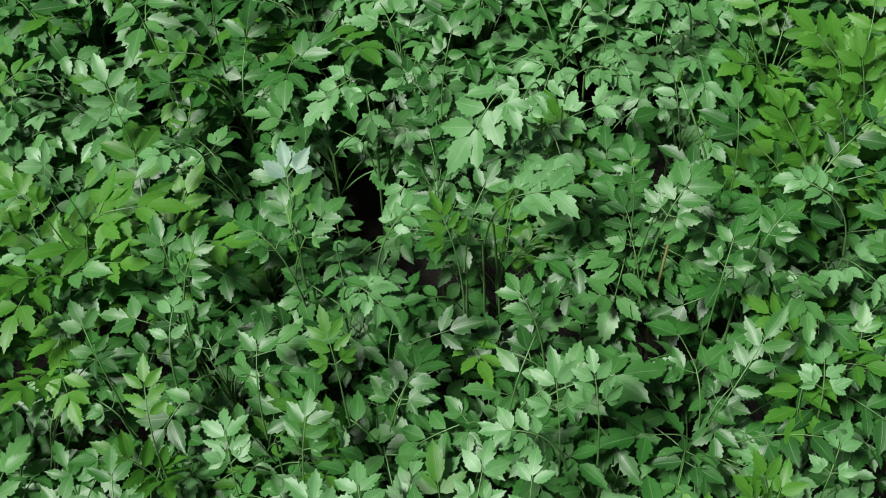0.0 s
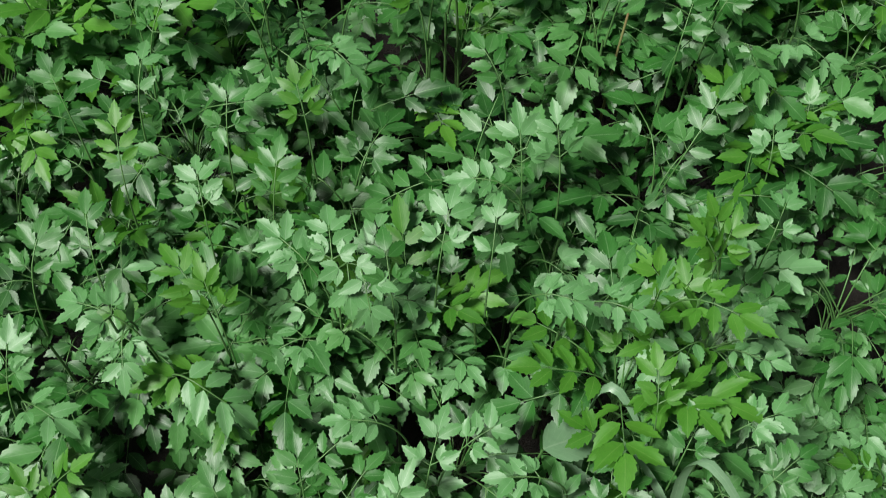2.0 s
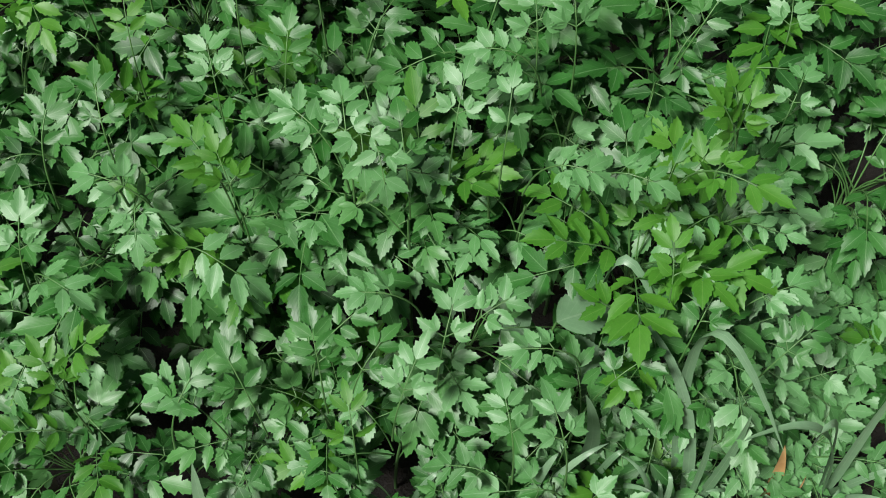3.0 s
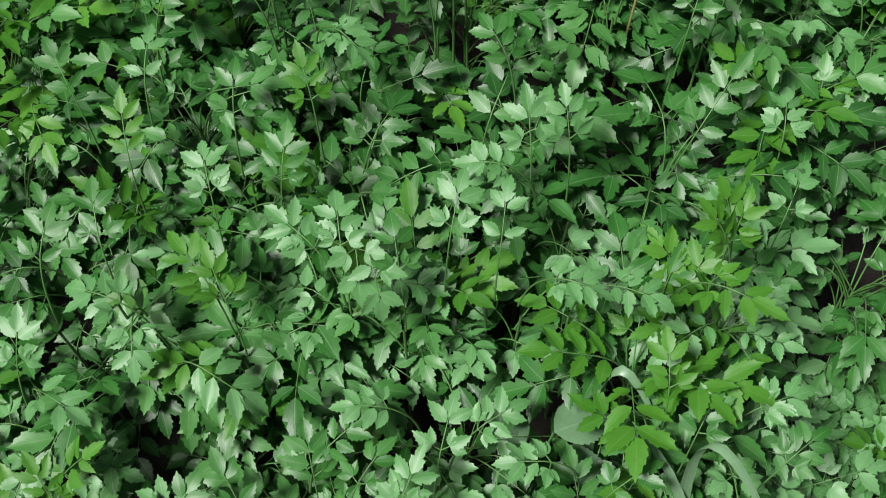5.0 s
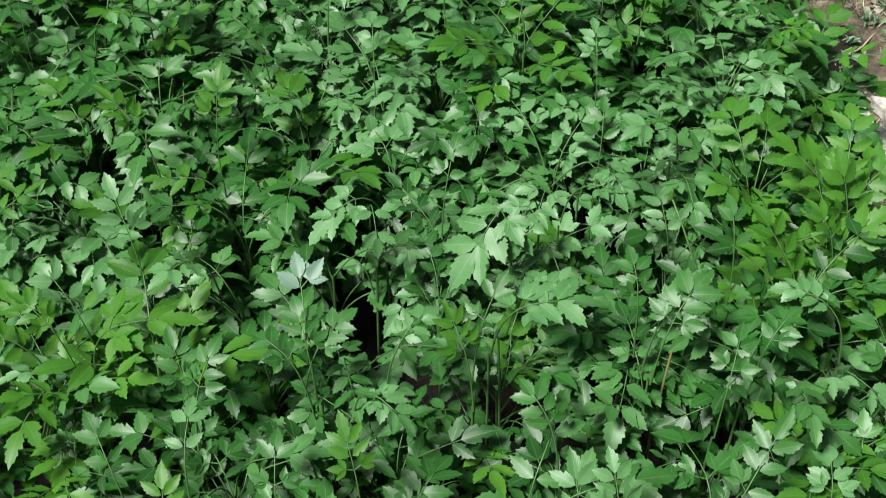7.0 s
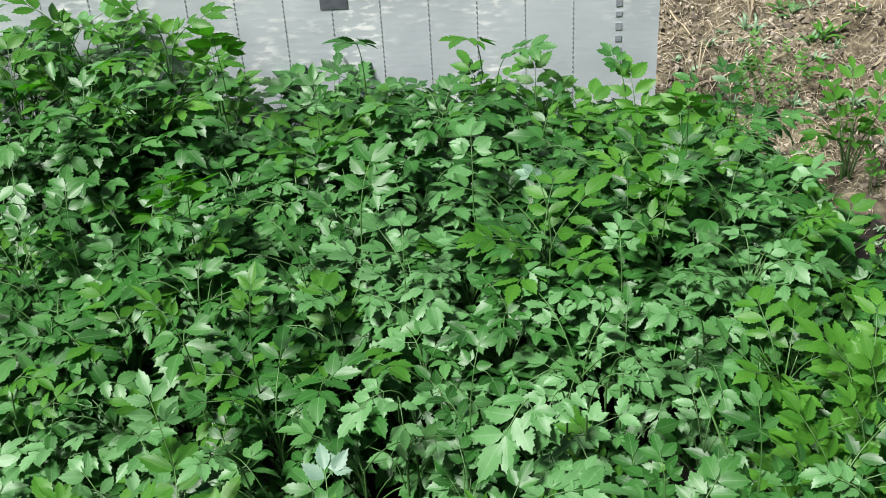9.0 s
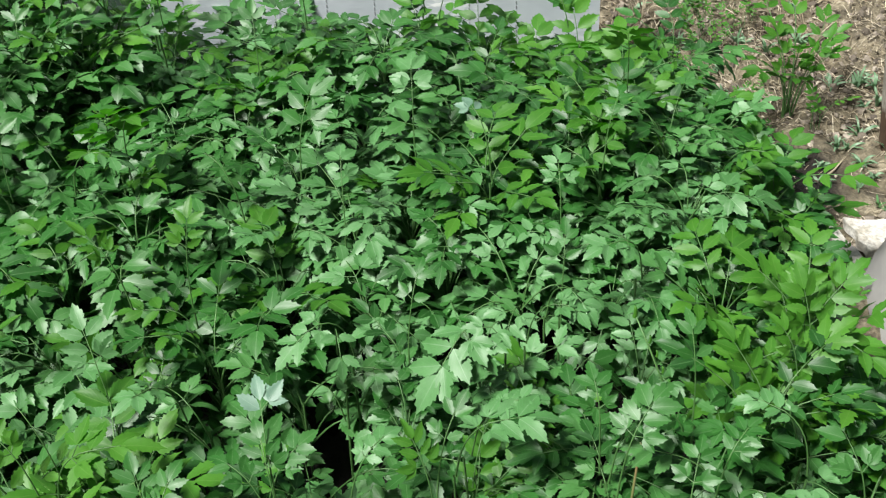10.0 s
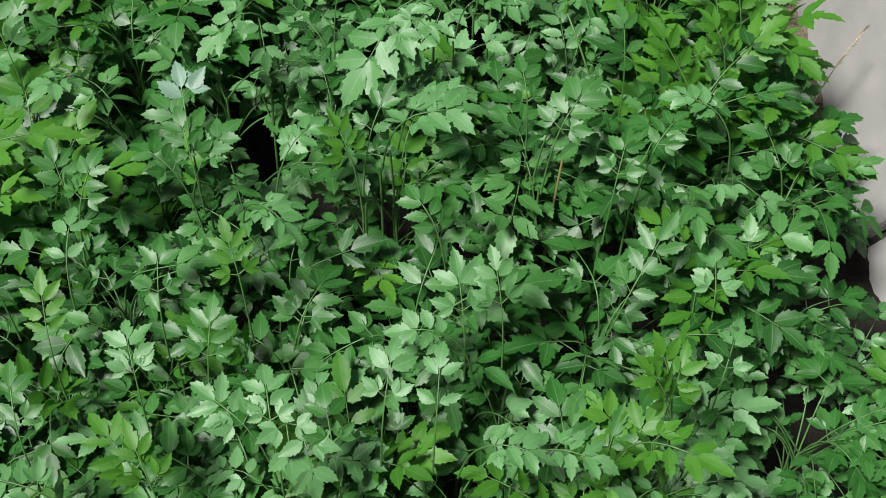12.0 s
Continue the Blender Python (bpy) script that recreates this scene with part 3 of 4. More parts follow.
stand_out([
    (0.22, 0.37, 0.3, 19, 20, 0.068, 2), (0.17, 0.38, 0.29, 18, 15, 0.068, 3), (-0.17, 0.4, 0.29, 55, 10, 0.068, 3), (0.07, 0.42, 0.3, -17, 25, 0.068, 3),
    (0.2, 0.45, 0.29, 81, 0, 0.068, 3), (0.11, 0.48, 0.3, -19, 15, 0.068, 2), (0.16, 0.49, 0.31, -54, 10, 0.068, 3), (-0.29, 0.5, 0.34, -112, 0, 0.068, 2),
    (0.03, 0.5, 0.32, 81, 5, 0.068, 3), (0.46, 0.51, 0.31, -62, 10, 0.068, 3), (-0.12, 0.52, 0.34, -128, -25, 0.099, 3), (-0.21, 0.55, 0.37, -176, -25, 0.068, 3)], M_DUSTYLET_SHEEN, "water dropwort plant with a pale grey-green crown leaf", 61)
stand_out([
    (-0.33, 0.55, 0.36, 10, 30, 0.068, 3), (-0.24, 0.59, 0.4, 77, 0, 0.072, 3), (0.3, 0.59, 0.41, -103, 0, 0.07, 3), (0.04, 0.6, 0.4, -168, -45, 0.068, 2),
    (0.24, 0.6, 0.41, -109, 0, 0.068, 3), (0.02, 0.62, 0.4, -168, -40, 0.068, 2), (-0.04, 0.65, 0.42, 43, 10, 0.072, 3), (0.0, 0.66, 0.42, -4, 10, 0.071, 3),
    (0.17, 0.67, 0.42, 2, 25, 0.068, 2), (0.12, 0.68, 0.42, -9, 20, 0.068, 2), (-0.14, 0.72, 0.42, 21, 15, 0.068, 3), (0.16, 0.74, 0.41, 85, 0, 0.068, 3)], M_DUSTYLET_SHEEN, "water dropwort plant with a pale grey-green crown leaf", 62)
stand_out([
    (0.24, 0.78, 0.43, 7, 40, 0.068, 3), (0.2, 0.78, 0.42, 0, 35, 0.068, 2), (-0.22, 0.87, 0.42, -12, 15, 0.068, 2), (0.0, 0.91, 0.4, -127, -15, 0.068, 3),
    (0.03, 1.02, 0.41, -37, 10, 0.068, 3), (0.19, 1.05, 0.41, -78, 5, 0.105, 3), (0.52, 1.07, 0.39, 60, 0, 0.068, 3), (-0.4, 1.08, 0.42, 33, 35, 0.068, 2),
    (0.2, 1.08, 0.41, -98, 5, 0.068, 3), (0.51, 1.08, 0.39, 77, 5, 0.068, 2), (-0.26, 1.11, 0.42, 141, 10, 0.071, 3), (-0.34, 1.19, 0.43, 15, 40, 0.088, 3)], M_DUSTYLET_SHEEN, "water dropwort plant with a pale grey-green crown leaf", 63)
stand_out([
    (-0.02, 1.19, 0.4, -171, -45, 0.068, 2), (0.12, 1.2, 0.37, 143, -40, 0.133, 3), (0.17, 1.21, 0.38, 155, -45, 0.085, 3), (-0.07, 1.23, 0.39, 112, -30, 0.091, 3),
    (0.29, 1.25, 0.4, -103, -25, 0.068, 3), (0.3, 1.27, 0.4, -134, -20, 0.069, 3), (0.36, 1.37, 0.41, 110, 5, 0.085, 3), (0.3, 1.54, 0.42, -8, 20, 0.068, 3),
    (-0.03, 1.57, 0.42, 5, 25, 0.074, 3), (-0.41, 1.65, 0.4, -106, -20, 0.087, 3), (0.65, 1.79, 0.34, -71, 5, 0.068, 2), (0.08, 1.8, 0.43, 13, 25, 0.094, 3)], M_DUSTYLET_SHEEN, "water dropwort plant with a pale grey-green crown leaf", 64)
stand_out([
    (-0.16, 0.4, 0.3, -35, 30, 0.068, 2), (-0.11, 0.42, 0.3, 23, 30, 0.068, 2), (0.3, 0.43, 0.29, -54, 15, 0.068, 2), (0.03, 0.44, 0.3, -36, 20, 0.068, 2),
    (-0.03, 0.45, 0.3, 26, 30, 0.068, 3), (0.48, 0.46, 0.3, -43, 15, 0.068, 3), (0.0, 0.47, 0.31, -54, 20, 0.068, 3), (0.38, 0.49, 0.32, -39, 20, 0.068, 3),
    (0.06, 0.63, 0.42, 3, 30, 0.068, 2), (-0.3, 0.64, 0.42, -17, 25, 0.068, 2), (-0.25, 0.67, 0.42, 2, 20, 0.068, 2), (-0.06, 0.73, 0.43, 1, 35, 0.068, 3),
    (-0.12, 0.82, 0.42, 0, 30, 0.068, 2)], M_LEAFLET, "water dropwort plant with a broad mid-green crown leaf", 65)
stand_out([
    (-0.31, 0.85, 0.42, 16, 30, 0.068, 2), (0.17, 0.89, 0.42, 40, 25, 0.068, 3), (-0.21, 0.95, 0.42, -24, 35, 0.068, 3), (0.4, 0.96, 0.42, -19, 25, 0.068, 2),
    (-0.24, 0.96, 0.42, 28, 40, 0.068, 3), (-0.13, 0.98, 0.42, 57, 15, 0.068, 3), (-0.1, 1.0, 0.43, 3, 35, 0.068, 3), (-0.07, 1.0, 0.42, -35, 20, 0.071, 3),
    (0.46, 1.0, 0.42, -53, 15, 0.068, 3), (0.35, 1.03, 0.43, -41, 25, 0.093, 3), (0.12, 1.04, 0.42, -31, 35, 0.068, 2), (0.35, 1.05, 0.42, -58, 30, 0.068, 3),
    (0.3, 1.08, 0.42, 22, 35, 0.068, 3)], M_LEAFLET, "water dropwort plant with a broad mid-green crown leaf", 66)
stand_out([
    (0.43, 1.15, 0.43, -11, 50, 0.068, 2), (0.08, 1.29, 0.42, -6, 35, 0.068, 2), (0.29, 1.36, 0.42, 8, 35, 0.068, 2), (-0.23, 1.6, 0.42, 41, 15, 0.072, 3),
    (-0.64, 1.62, 0.42, 17, 30, 0.068, 3), (-0.58, 1.69, 0.43, 19, 35, 0.085, 3), (0.41, 1.71, 0.42, -25, 25, 0.068, 2), (-0.09, 1.73, 0.43, -17, 30, 0.116, 3),
    (-0.2, 1.99, 0.43, 17, 45, 0.08, 3), (-0.63, 2.02, 0.43, 3, 40, 0.074, 2), (-0.14, 2.13, 0.45, 180, 50, 0.133, 2), (0.19, 2.19, 0.39, -95, 15, 0.1, 3),
    (0.37, 2.22, 0.34, 40, 45, 0.078, 3)], M_LEAFLET, "water dropwort plant with a broad mid-green crown leaf", 67)
stand_out([
    (0.01, 0.37, 0.3, 17, 30, 0.068, 2), (-0.3, 0.42, 0.3, 35, 40, 0.068, 3), (-0.27, 0.44, 0.31, -53, 40, 0.068, 3), (0.34, 0.53, 0.35, 0, 25, 0.068, 3),
    (0.4, 0.59, 0.41, -116, 5, 0.087, 3), (-0.12, 0.6, 0.41, 16, 40, 0.068, 2), (-0.14, 0.61, 0.42, 50, 25, 0.083, 3), (0.39, 0.65, 0.43, 66, 50, 0.068, 3),
    (0.41, 0.66, 0.42, -17, 50, 0.068, 3), (0.4, 0.67, 0.43, 20, 55, 0.068, 3)], M_YOUNGLET, "water dropwort plant with a bright yellow-green young leaf", 68)
stand_out([
    (-0.23, 0.77, 0.43, 13, 35, 0.07, 3), (-0.04, 0.83, 0.43, 28, 40, 0.068, 3), (0.08, 0.99, 0.43, 28, 45, 0.068, 3), (-0.3, 1.03, 0.41, -86, 5, 0.12, 3),
    (-0.42, 1.04, 0.42, 54, 25, 0.068, 3), (0.57, 1.2, 0.38, 51, 45, 0.068, 3), (0.61, 1.26, 0.38, 14, 55, 0.096, 3), (-0.53, 1.27, 0.42, -115, 10, 0.076, 3),
    (0.61, 1.28, 0.37, 1, 60, 0.071, 3), (-0.37, 1.39, 0.43, 54, 40, 0.079, 3)], M_YOUNGLET, "water dropwort plant with a bright yellow-green young leaf", 69)
stand_out([
    (-0.24, 1.4, 0.44, 8, 60, 0.081, 3), (-0.37, 1.66, 0.45, -149, 50, 0.135, 2), (-0.4, 1.67, 0.45, -159, 55, 0.129, 2), (0.64, 1.67, 0.34, -105, 5, 0.068, 3),
    (0.45, 1.86, 0.45, 166, 55, 0.114, 3), (-0.37, 2.0, 0.53, -165, 55, 0.139, 3), (0.08, 2.14, 0.44, 158, 65, 0.121, 3), (-0.69, 2.15, 0.5, -6, 60, 0.068, 3)], M_YOUNGLET, "water dropwort plant with a bright yellow-green young leaf", 70)
stand_out([
    (0.51, 0.76, 0.31, -29, 10, 0.068, 2), (0.51, 0.86, 0.32, -1, 15, 0.068, 3)], M_DUSTYLET_SHEEN, "low water dropwort plant with a dull dusty leaf", 71)
stand_out([(-0.10, 1.03, 0.46, 0, 35, 0.075, 1), (0.18, 1.64, 0.46, 30, 20, 0.065, 1)], M_PALE, "water dropwort plant showing a pale leaf underside", 90)


def tall_shoot(x, y, height, count, seed):
    """An upright stem clad in young leaves."""
    rng = random.Random(seed)
    p = thing("dropwort_plant", (x, y, lie(x, y)), "tall dropwort plant with bright yellow-green leaves up its stem", "plant", "dropwort plants in the bed")
    shape, _ = STEMS[seed % len(STEMS)]
    part("stem", shape, p, Matrix.Diagonal((0.8, 0.8, height, 1)))
    for k in range(count):
        me, _ = YOUNG[rng.randrange(len(YOUNG))]
        part("leaf", me, p, pose(0, 0, height * (0.38 + 0.60 * k / (count - 1)), rng.uniform(-16, 2), 0, 137.5 * k + rng.uniform(-20, 20)) @ Matrix.Scale(rng.uniform(0.95, 1.2), 4))


for shoot_row in ((0.62, 1.29, 0.33, 14), (0.56, 1.19, 0.28, 11), (0.66, 1.16, 0.25, 10), (0.69, 1.34, 0.24, 9), (-0.42, 1.03, 0.33, 12), (-0.30, 1.05, 0.31, 9),
                  (-0.66, 2.14, 0.46, 12), (-0.50, 2.16, 0.45, 12), (-0.80, 2.12, 0.44, 12), (-0.40, 2.10, 0.40, 10), (0.47, 1.98, 0.28, 10), (0.70, 1.72, 0.24, 9), (0.10, 2.15, 0.29, 10), (0.21, 2.16, 0.27, 10), (0.31, 2.14, 0.25, 10), (0.41, 2.15, 0.23, 10), (0.52, 2.10, 0.22, 9), (0.60, 2.00, 0.22, 9)):
    tall_shoot(*shoot_row, int(1000 * abs(shoot_row[0]) + 10 * shoot_row[1]))


# ---- the insulation board behind the bed ----
def board():
    p = thing("insulation_board", (0, 2.33, 0), "silver film-faced insulation board standing behind the bed", "board")
    b = Build()
    x0, x1, h = -1.32, 0.476, 0.60
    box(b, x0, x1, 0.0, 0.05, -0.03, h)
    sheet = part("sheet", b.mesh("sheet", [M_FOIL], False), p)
    for k in range(17):
        x = 0.298 - 0.0995 * k
        if x < x0 + 0.02:
            break
        d = Build()
        z = 0.02
        while z < h - 0.01:
            box(d, x - 0.0008, x + 0.0008, -0.0012, 0.0, z, z + 0.006)
            z += 0.011
        tagged(part("dashed_line", d.mesh("dashed_line", [M_DASH], False), sheet), kind="stuff")
    d = Build()
    box(d, -0.222, -0.165, -0.0014, 0.0, 0.408, 0.50)
    part("printed_mark", d.mesh("printed_mark", [M_PRINT], False), sheet)
    # plain bars in place of the printed name
    z = 0.255
    for tall in (0.02, 0.024, 0.022, 0.026, 0.018, 0.024, 0.02, 0.024):
        d = Build()
        box(d, 0.386, 0.399, -0.0014, 0.0, z, z + tall * 0.6)
        part("printed_bar", d.mesh("printed_bar", [M_FAINT], False), sheet)
        z += tall + 0.004
    p.rotation_euler = (radians(-4), 0, radians(0.6))


board()


# ---- post, slabs and white scraps at the bank ----
def post():
    p = thing("wooden_post", (1.077, 2.115, lie(1.077, 2.115)), "short round weathered wooden post stuck in the soil", "post")
    rng = random.Random(3)
    b = Build()
    sides, verts, faces = 20, [], []
    rings = 12
    for i in range(rings):
        z = -0.05 + 0.335 * i / (rings - 1)
        for k in range(sides):
            w = 2 * math.pi * k / sides
            r = 0.0315 * (1 + 0.03 * math.sin(3 * w + 1) + 0.025 * noise.noise((math.cos(w) * 2, math.sin(w) * 2, z * 9))) * (0.90 + 0.13 * i / rings)
            if i == rings - 1:
                r *= 0.95
            verts.append((r * math.cos(w) - 0.055 * i / rings, r * math.sin(w) - 0.028 * i / rings, z + 0.004 * math.sin(w)))
    for i in range(rings - 1):
        for k in range(sides):
            k2 = (k + 1) % sides
            faces.append((i * sides + k, i * sides + k2, (i + 1) * sides + k2, (i + 1) * sides + k))
    b.add(verts, faces, None, 0)
    part("shaft", b.mesh("shaft", [M_WOOD]), p)
    c = Build()
    last = verts[-sides:]
    mid = sum((Vector(a) for a in last), Vector()) / sides
    c.add([*last, tuple(mid + Vector((0, 0, -0.003)))], [(k, (k + 1) % sides, sides) for k in range(sides)], None, 0)
    part("sawn_end", c.mesh("sawn_end", [M_CUT], False), p, None, "grey cracked sawn end")
    d = Build()
    tube(d, [mid + Vector((-0.02, 0.004, 0.004)), mid + Vector((0.0, 0.012, 0.007)), mid + Vector((0.022, 0.002, 0.004))], 0.0010, 0.0009, 5, 0)
    part("wire", d.mesh("wire", [M_PRINT]), p, None, "dark bent wire")


def slab(corners, thick, label):
    """A rough flat stone: corners of its face, low far, high far, high near, low near."""
    a, bb, c, d = [Vector(v) for v in corners]
    p = thing("stone_slab", (a.x, a.y, 0), label, "stone slab", "stone slabs along the bed")
    n = (d - a).cross(bb - a).normalized()
    if n.x > 0:
        n = -n
    rows, cols = 14, 22
    for name, mat in (("face", M_SLAB), ("rim", M_SLABEDGE)):
        b = Build()
        grid = []
        for i in range(rows + 1):
            for j in range(cols + 1):
                u, v = j / cols, i / rows
                q = a.lerp(d, u).lerp(bb.lerp(c, u), v)
                edge = 1.0 if i in (0, rows) or j in (0, cols) else 0.0
                q = q + n * (0.002 * noise.noise(q * 14) - 0.004 * edge)
                if edge:
                    q = q + Vector((0, 0.004 * noise.noise(q * 30), 0.004 * noise.noise(q * 24 + Vector((3, 1, 5)))))
                grid.append(q - Vector((a.x, a.y, 0)))
        w = cols + 1
        if name == "face":
            b.add(grid, [(i * w + j, i * w + j + 1, (i + 1) * w + j + 1, (i + 1) * w + j) for i in range(rows) for j in range(cols)])
        else:
            ring = [i * w for i in range(rows + 1)] + [rows * w + j for j in range(1, cols + 1)] + [i * w + cols for i in range(rows - 1, -1, -1)] + [j for j in range(cols - 1, 0, -1)]
            front = [grid[k] for k in ring]
            back = [q - n * (thick * (1 + 0.25 * noise.noise(q * 20))) for q in front]
            m = len(ring)
            b.add(front + back, [(k, (k + 1) % m, m + (k + 1) % m, m + k) for k in range(m)] + [tuple(range(m, 2 * m))])
        part(name, b.mesh(name, [mat], name == "face"), p)


post()
slab([(0.865, 1.70, -0.03), (0.912, 1.69, 0.20), (1.00, 1.14, 0.27), (0.845, 1.15, -0.03)], 0.022, "grey stone slab leaning outward along the bed's edge")
slab([(0.845, 1.13, -0.04), (0.985, 1.12, 0.20), (1.02, 0.62, 0.20), (0.865, 0.60, -0.04)], 0.022, "lower grey stone slab beside the bed's near edge")


def scrap(corners, thick, label, seed=8):
    """A broken flat piece lying on the soil."""
    rng = random.Random(seed)
    cx, cy = sum(c[0] for c in corners) / len(corners), sum(c[1] for c in corners) / len(corners)
    ground_z = max(lie(x, y) for x, y in corners) - 0.006
    p = thing("foam_scrap", (cx, cy, ground_z), label, "scrap", "white scraps on the bank")
    ring = []
    for (x0, y0), (x1, y1) in zip(corners, corners[1:] + corners[:1]):
        for s in (0, 0.2, 0.4, 0.6, 0.8):
            ring.append((x0 + (x1 - x0) * s - cx + rng.uniform(-0.006, 0.006), y0 + (y1 - y0) * s - cy + rng.uniform(-0.006, 0.006)))
    m = len(ring)
    b = Build()
    b.add([(x, y, 0) for x, y in ring] + [(x, y, thick) for x, y in ring] + [(x * 0.95, y * 0.95, thick + 0.002) for x, y in ring],
          [(k, (k + 1) % m, m + (k + 1) % m, m + k) for k in range(m)] + [(m + k, m + (k + 1) % m, 2 * m + (k + 1) % m, 2 * m + k) for k in range(m)] + [tuple(range(2 * m, 3 * m)), tuple(reversed(range(m)))])
    part("piece", b.mesh("piece", [M_WHITE], False), p)


scrap([(0.835, 1.92), (0.87, 1.89), (0.905, 1.74), (0.875, 1.70)], 0.02, "dirty white broken foam strip lying on soil")
scrap([(0.90, 1.87), (0.985, 1.865), (0.99, 1.79), (0.915, 1.77)], 0.02, "dirty white foam block lying behind the slab")
scrap([(1.19, 2.25), (1.25, 2.26), (1.22, 2.03), (1.15, 2.05)], 0.025, "white foam offcut lying beside the post")


# ---- the plant and weeds on the bank ----
BANKLEAF = shapes(8, 21, M_YOUNG, (0.09, 0.17), (0.05, 0.08), (3, 3), (0.023, 0.030), (76, 88), (22, 56), branch=0.2, slim=0.46)


def bank_plant(x, y, count, scale, seed, label):
    rng = random.Random(seed)
    p = thing("dropwort_seedling" if scale < 1 else "dropwort_plant", (x, y, lie(x, y) - 0.01), label, "plant", "dropwort plants on the bank")
    for k in range(count):
        me, mid = BANKLEAF[rng.randrange(len(BANKLEAF))]
        part("leaf", me, p, pose(rng.uniform(-0.012, 0.012), rng.uniform(-0.012, 0.012), 0, rng.uniform(-8, 10), rng.uniform(-12, 12), k * 137 + rng.uniform(-20, 20)) @ Matrix.Scale(scale * rng.uniform(0.8, 1.1), 4))


bank_plant(0.888, 2.262, 11, 1.35, 1, "bright green upright dropwort plant growing on the bank")
bank_plant(0.93, 2.20, 5, 0.7, 2, "small green dropwort seedling on the bank")
bank_plant(1.03, 1.66, 8, 0.7, 3, "small bright green plant behind the stone slab")
for lx, ly, lc, ls in ((0.85, 1.83, 5, 0.45), (0.88, 1.72, 5, 0.42), (0.82, 1.90, 5, 0.45), (0.76, 1.86, 6, 0.62), (0.80, 1.76, 6, 0.55), (0.75, 1.66, 7, 0.6), (0.83, 1.66, 5, 0.5), (0.79, 1.56, 7, 0.7), (0.72, 2.02, 6, 0.6)):
    bank_plant(lx, ly, lc, ls, int(lx * 100 + ly * 1000), "low green dropwort plant at the bed's rim")
for k in range(14):
    lx, ly = 0.68 + 0.012 * k + 0.04 * math.sin(k * 2.1), 2.12 + 0.5 * abs(math.sin(k * 1.3))
    bank_plant(lx, ly, 4, 0.30 + 0.03 * (k % 4), 700 + k, "small green dropwort seedling on the bank")
bank_plant(1.07, 1.55, 8, 0.7, 4, "small bright green plant behind the stone slab")


def blade(b, base, tip, bow, width, fold=0.25, n=12, slot=0, turn=0.0):
    """A long grass blade from base to tip over the bow point."""
    base, tip, bow = Vector(base), Vector(tip), Vector(bow)
    verts, uvs, faces = [], [], []
    for i in range(n + 1):
        s = i / n
        q = base * (1 - s) ** 2 + bow * (2 * s * (1 - s)) + tip * s * s
        d = ((bow - base) * (1 - s) + (tip - bow) * s).normalized()
        across = Vector((math.cos(turn), math.sin(turn), 0.0))
        across = (across - d * across.dot(d)).normalized()
        up = across.cross(d)
        w = width / 2 * min(1.0, 0.45 + 2.2 * s) * (1 - s ** 3.2) ** 0.8 + 0.0003
        twist = 0.5 * math.sin(3 * s + turn * 2)
        a2 = across * math.cos(twist) + up * math.sin(twist)
        u2 = a2.cross(d)
        verts += [q - a2 * w + u2 * (w * fold), q, q + a2 * w + u2 * (w * fold)]
        uvs += [(0.1, s), (0.5, s), (0.9, s)]
    for i in range(n):
        k = 3 * i
        faces += [(k, k + 1, k + 4, k + 3), (k + 1, k + 2, k + 5, k + 4)]
    b.add(verts, faces, uvs, slot)


def tuft(name, x, y, label, rows, mat, seed, group="grass tufts"):
    """rows: where each blade's bow and tip lie from the base, and its width."""
    p = thing(name, (x, y, lie(x, y) - 0.005), label, "grass", group)
    for bow, tip, width, turn in rows:
        b = Build()
        blade(b, (0, 0, 0), tip, bow, width, turn=turn)
        part("blade", b.mesh("blade", [mat]), p)


def random_rows(rng, count, high, reach, width):
    out = []
    for _ in range(count):
        a, h, r = rng.uniform(0, 6.28), high * rng.uniform(0.5, 1.1), reach * rng.uniform(0.4, 1.1)
        out.append(((math.cos(a) * r * 0.35, math.sin(a) * r * 0.35, h * 1.05), (math.cos(a) * r, math.sin(a) * r, h * rng.uniform(0.55, 1.0)), width * rng.uniform(0.7, 1.2), a + 1.57))
    return out


# broad blades at the near edge of the bed
tuft("grass_tuft", 0.40, 0.33, "tall broad bluish-green grass with arching blades", [
    ((0.0, 0.07, 0.30), (-0.093, 0.163, 0.335), 0.014, 0.5), ((-0.09, 0.24, 0.58), (0.068, 0.028, 0.27), 0.014, 0.6),
    ((0.0, 0.03, 0.25), (-0.02, 0.05, 0.33), 0.007, 0.2), ((0.02, 0.02, 0.22), (0.03, 0.06, 0.30), 0.012, 0.2)], M_GRASS, 1)
tuft("grass_tuft", 0.28, 0.40, "broad bluish-green grass with one arching blade", [((-0.03, 0.24, 0.50), (0.07, 0.09, 0.27), 0.014, 0.9), ((0.0, -0.03, 0.25), (-0.03, 0.0, 0.33), 0.018, 0.4)], M_GRASS, 6)
tuft("grass_tuft", 0.57, 0.34, "broad grass with blades bent over sideways", [((-0.03, 0.06, 0.40), (-0.15, 0.03, 0.24), 0.015, 1.3), ((0.0, 0.06, 0.30), (0.03, 0.09, 0.28), 0.012, 0.4),
                                                                            ((-0.05, 0.08, 0.42), (-0.09, 0.0, 0.28), 0.010, 1.0)], M_GRASS, 7)
tuft("grass_tuft", -0.145, 0.255, "short broad bluish-green grass blades", [((0.0, 0.01, 0.20), (-0.005, 0.075, 0.31), 0.022, 0.1), ((0.02, 0.0, 0.18), (0.03, 0.055, 0.28), 0.018, 0.4)], M_GRASS, 2)
near_rng = random.Random(77)
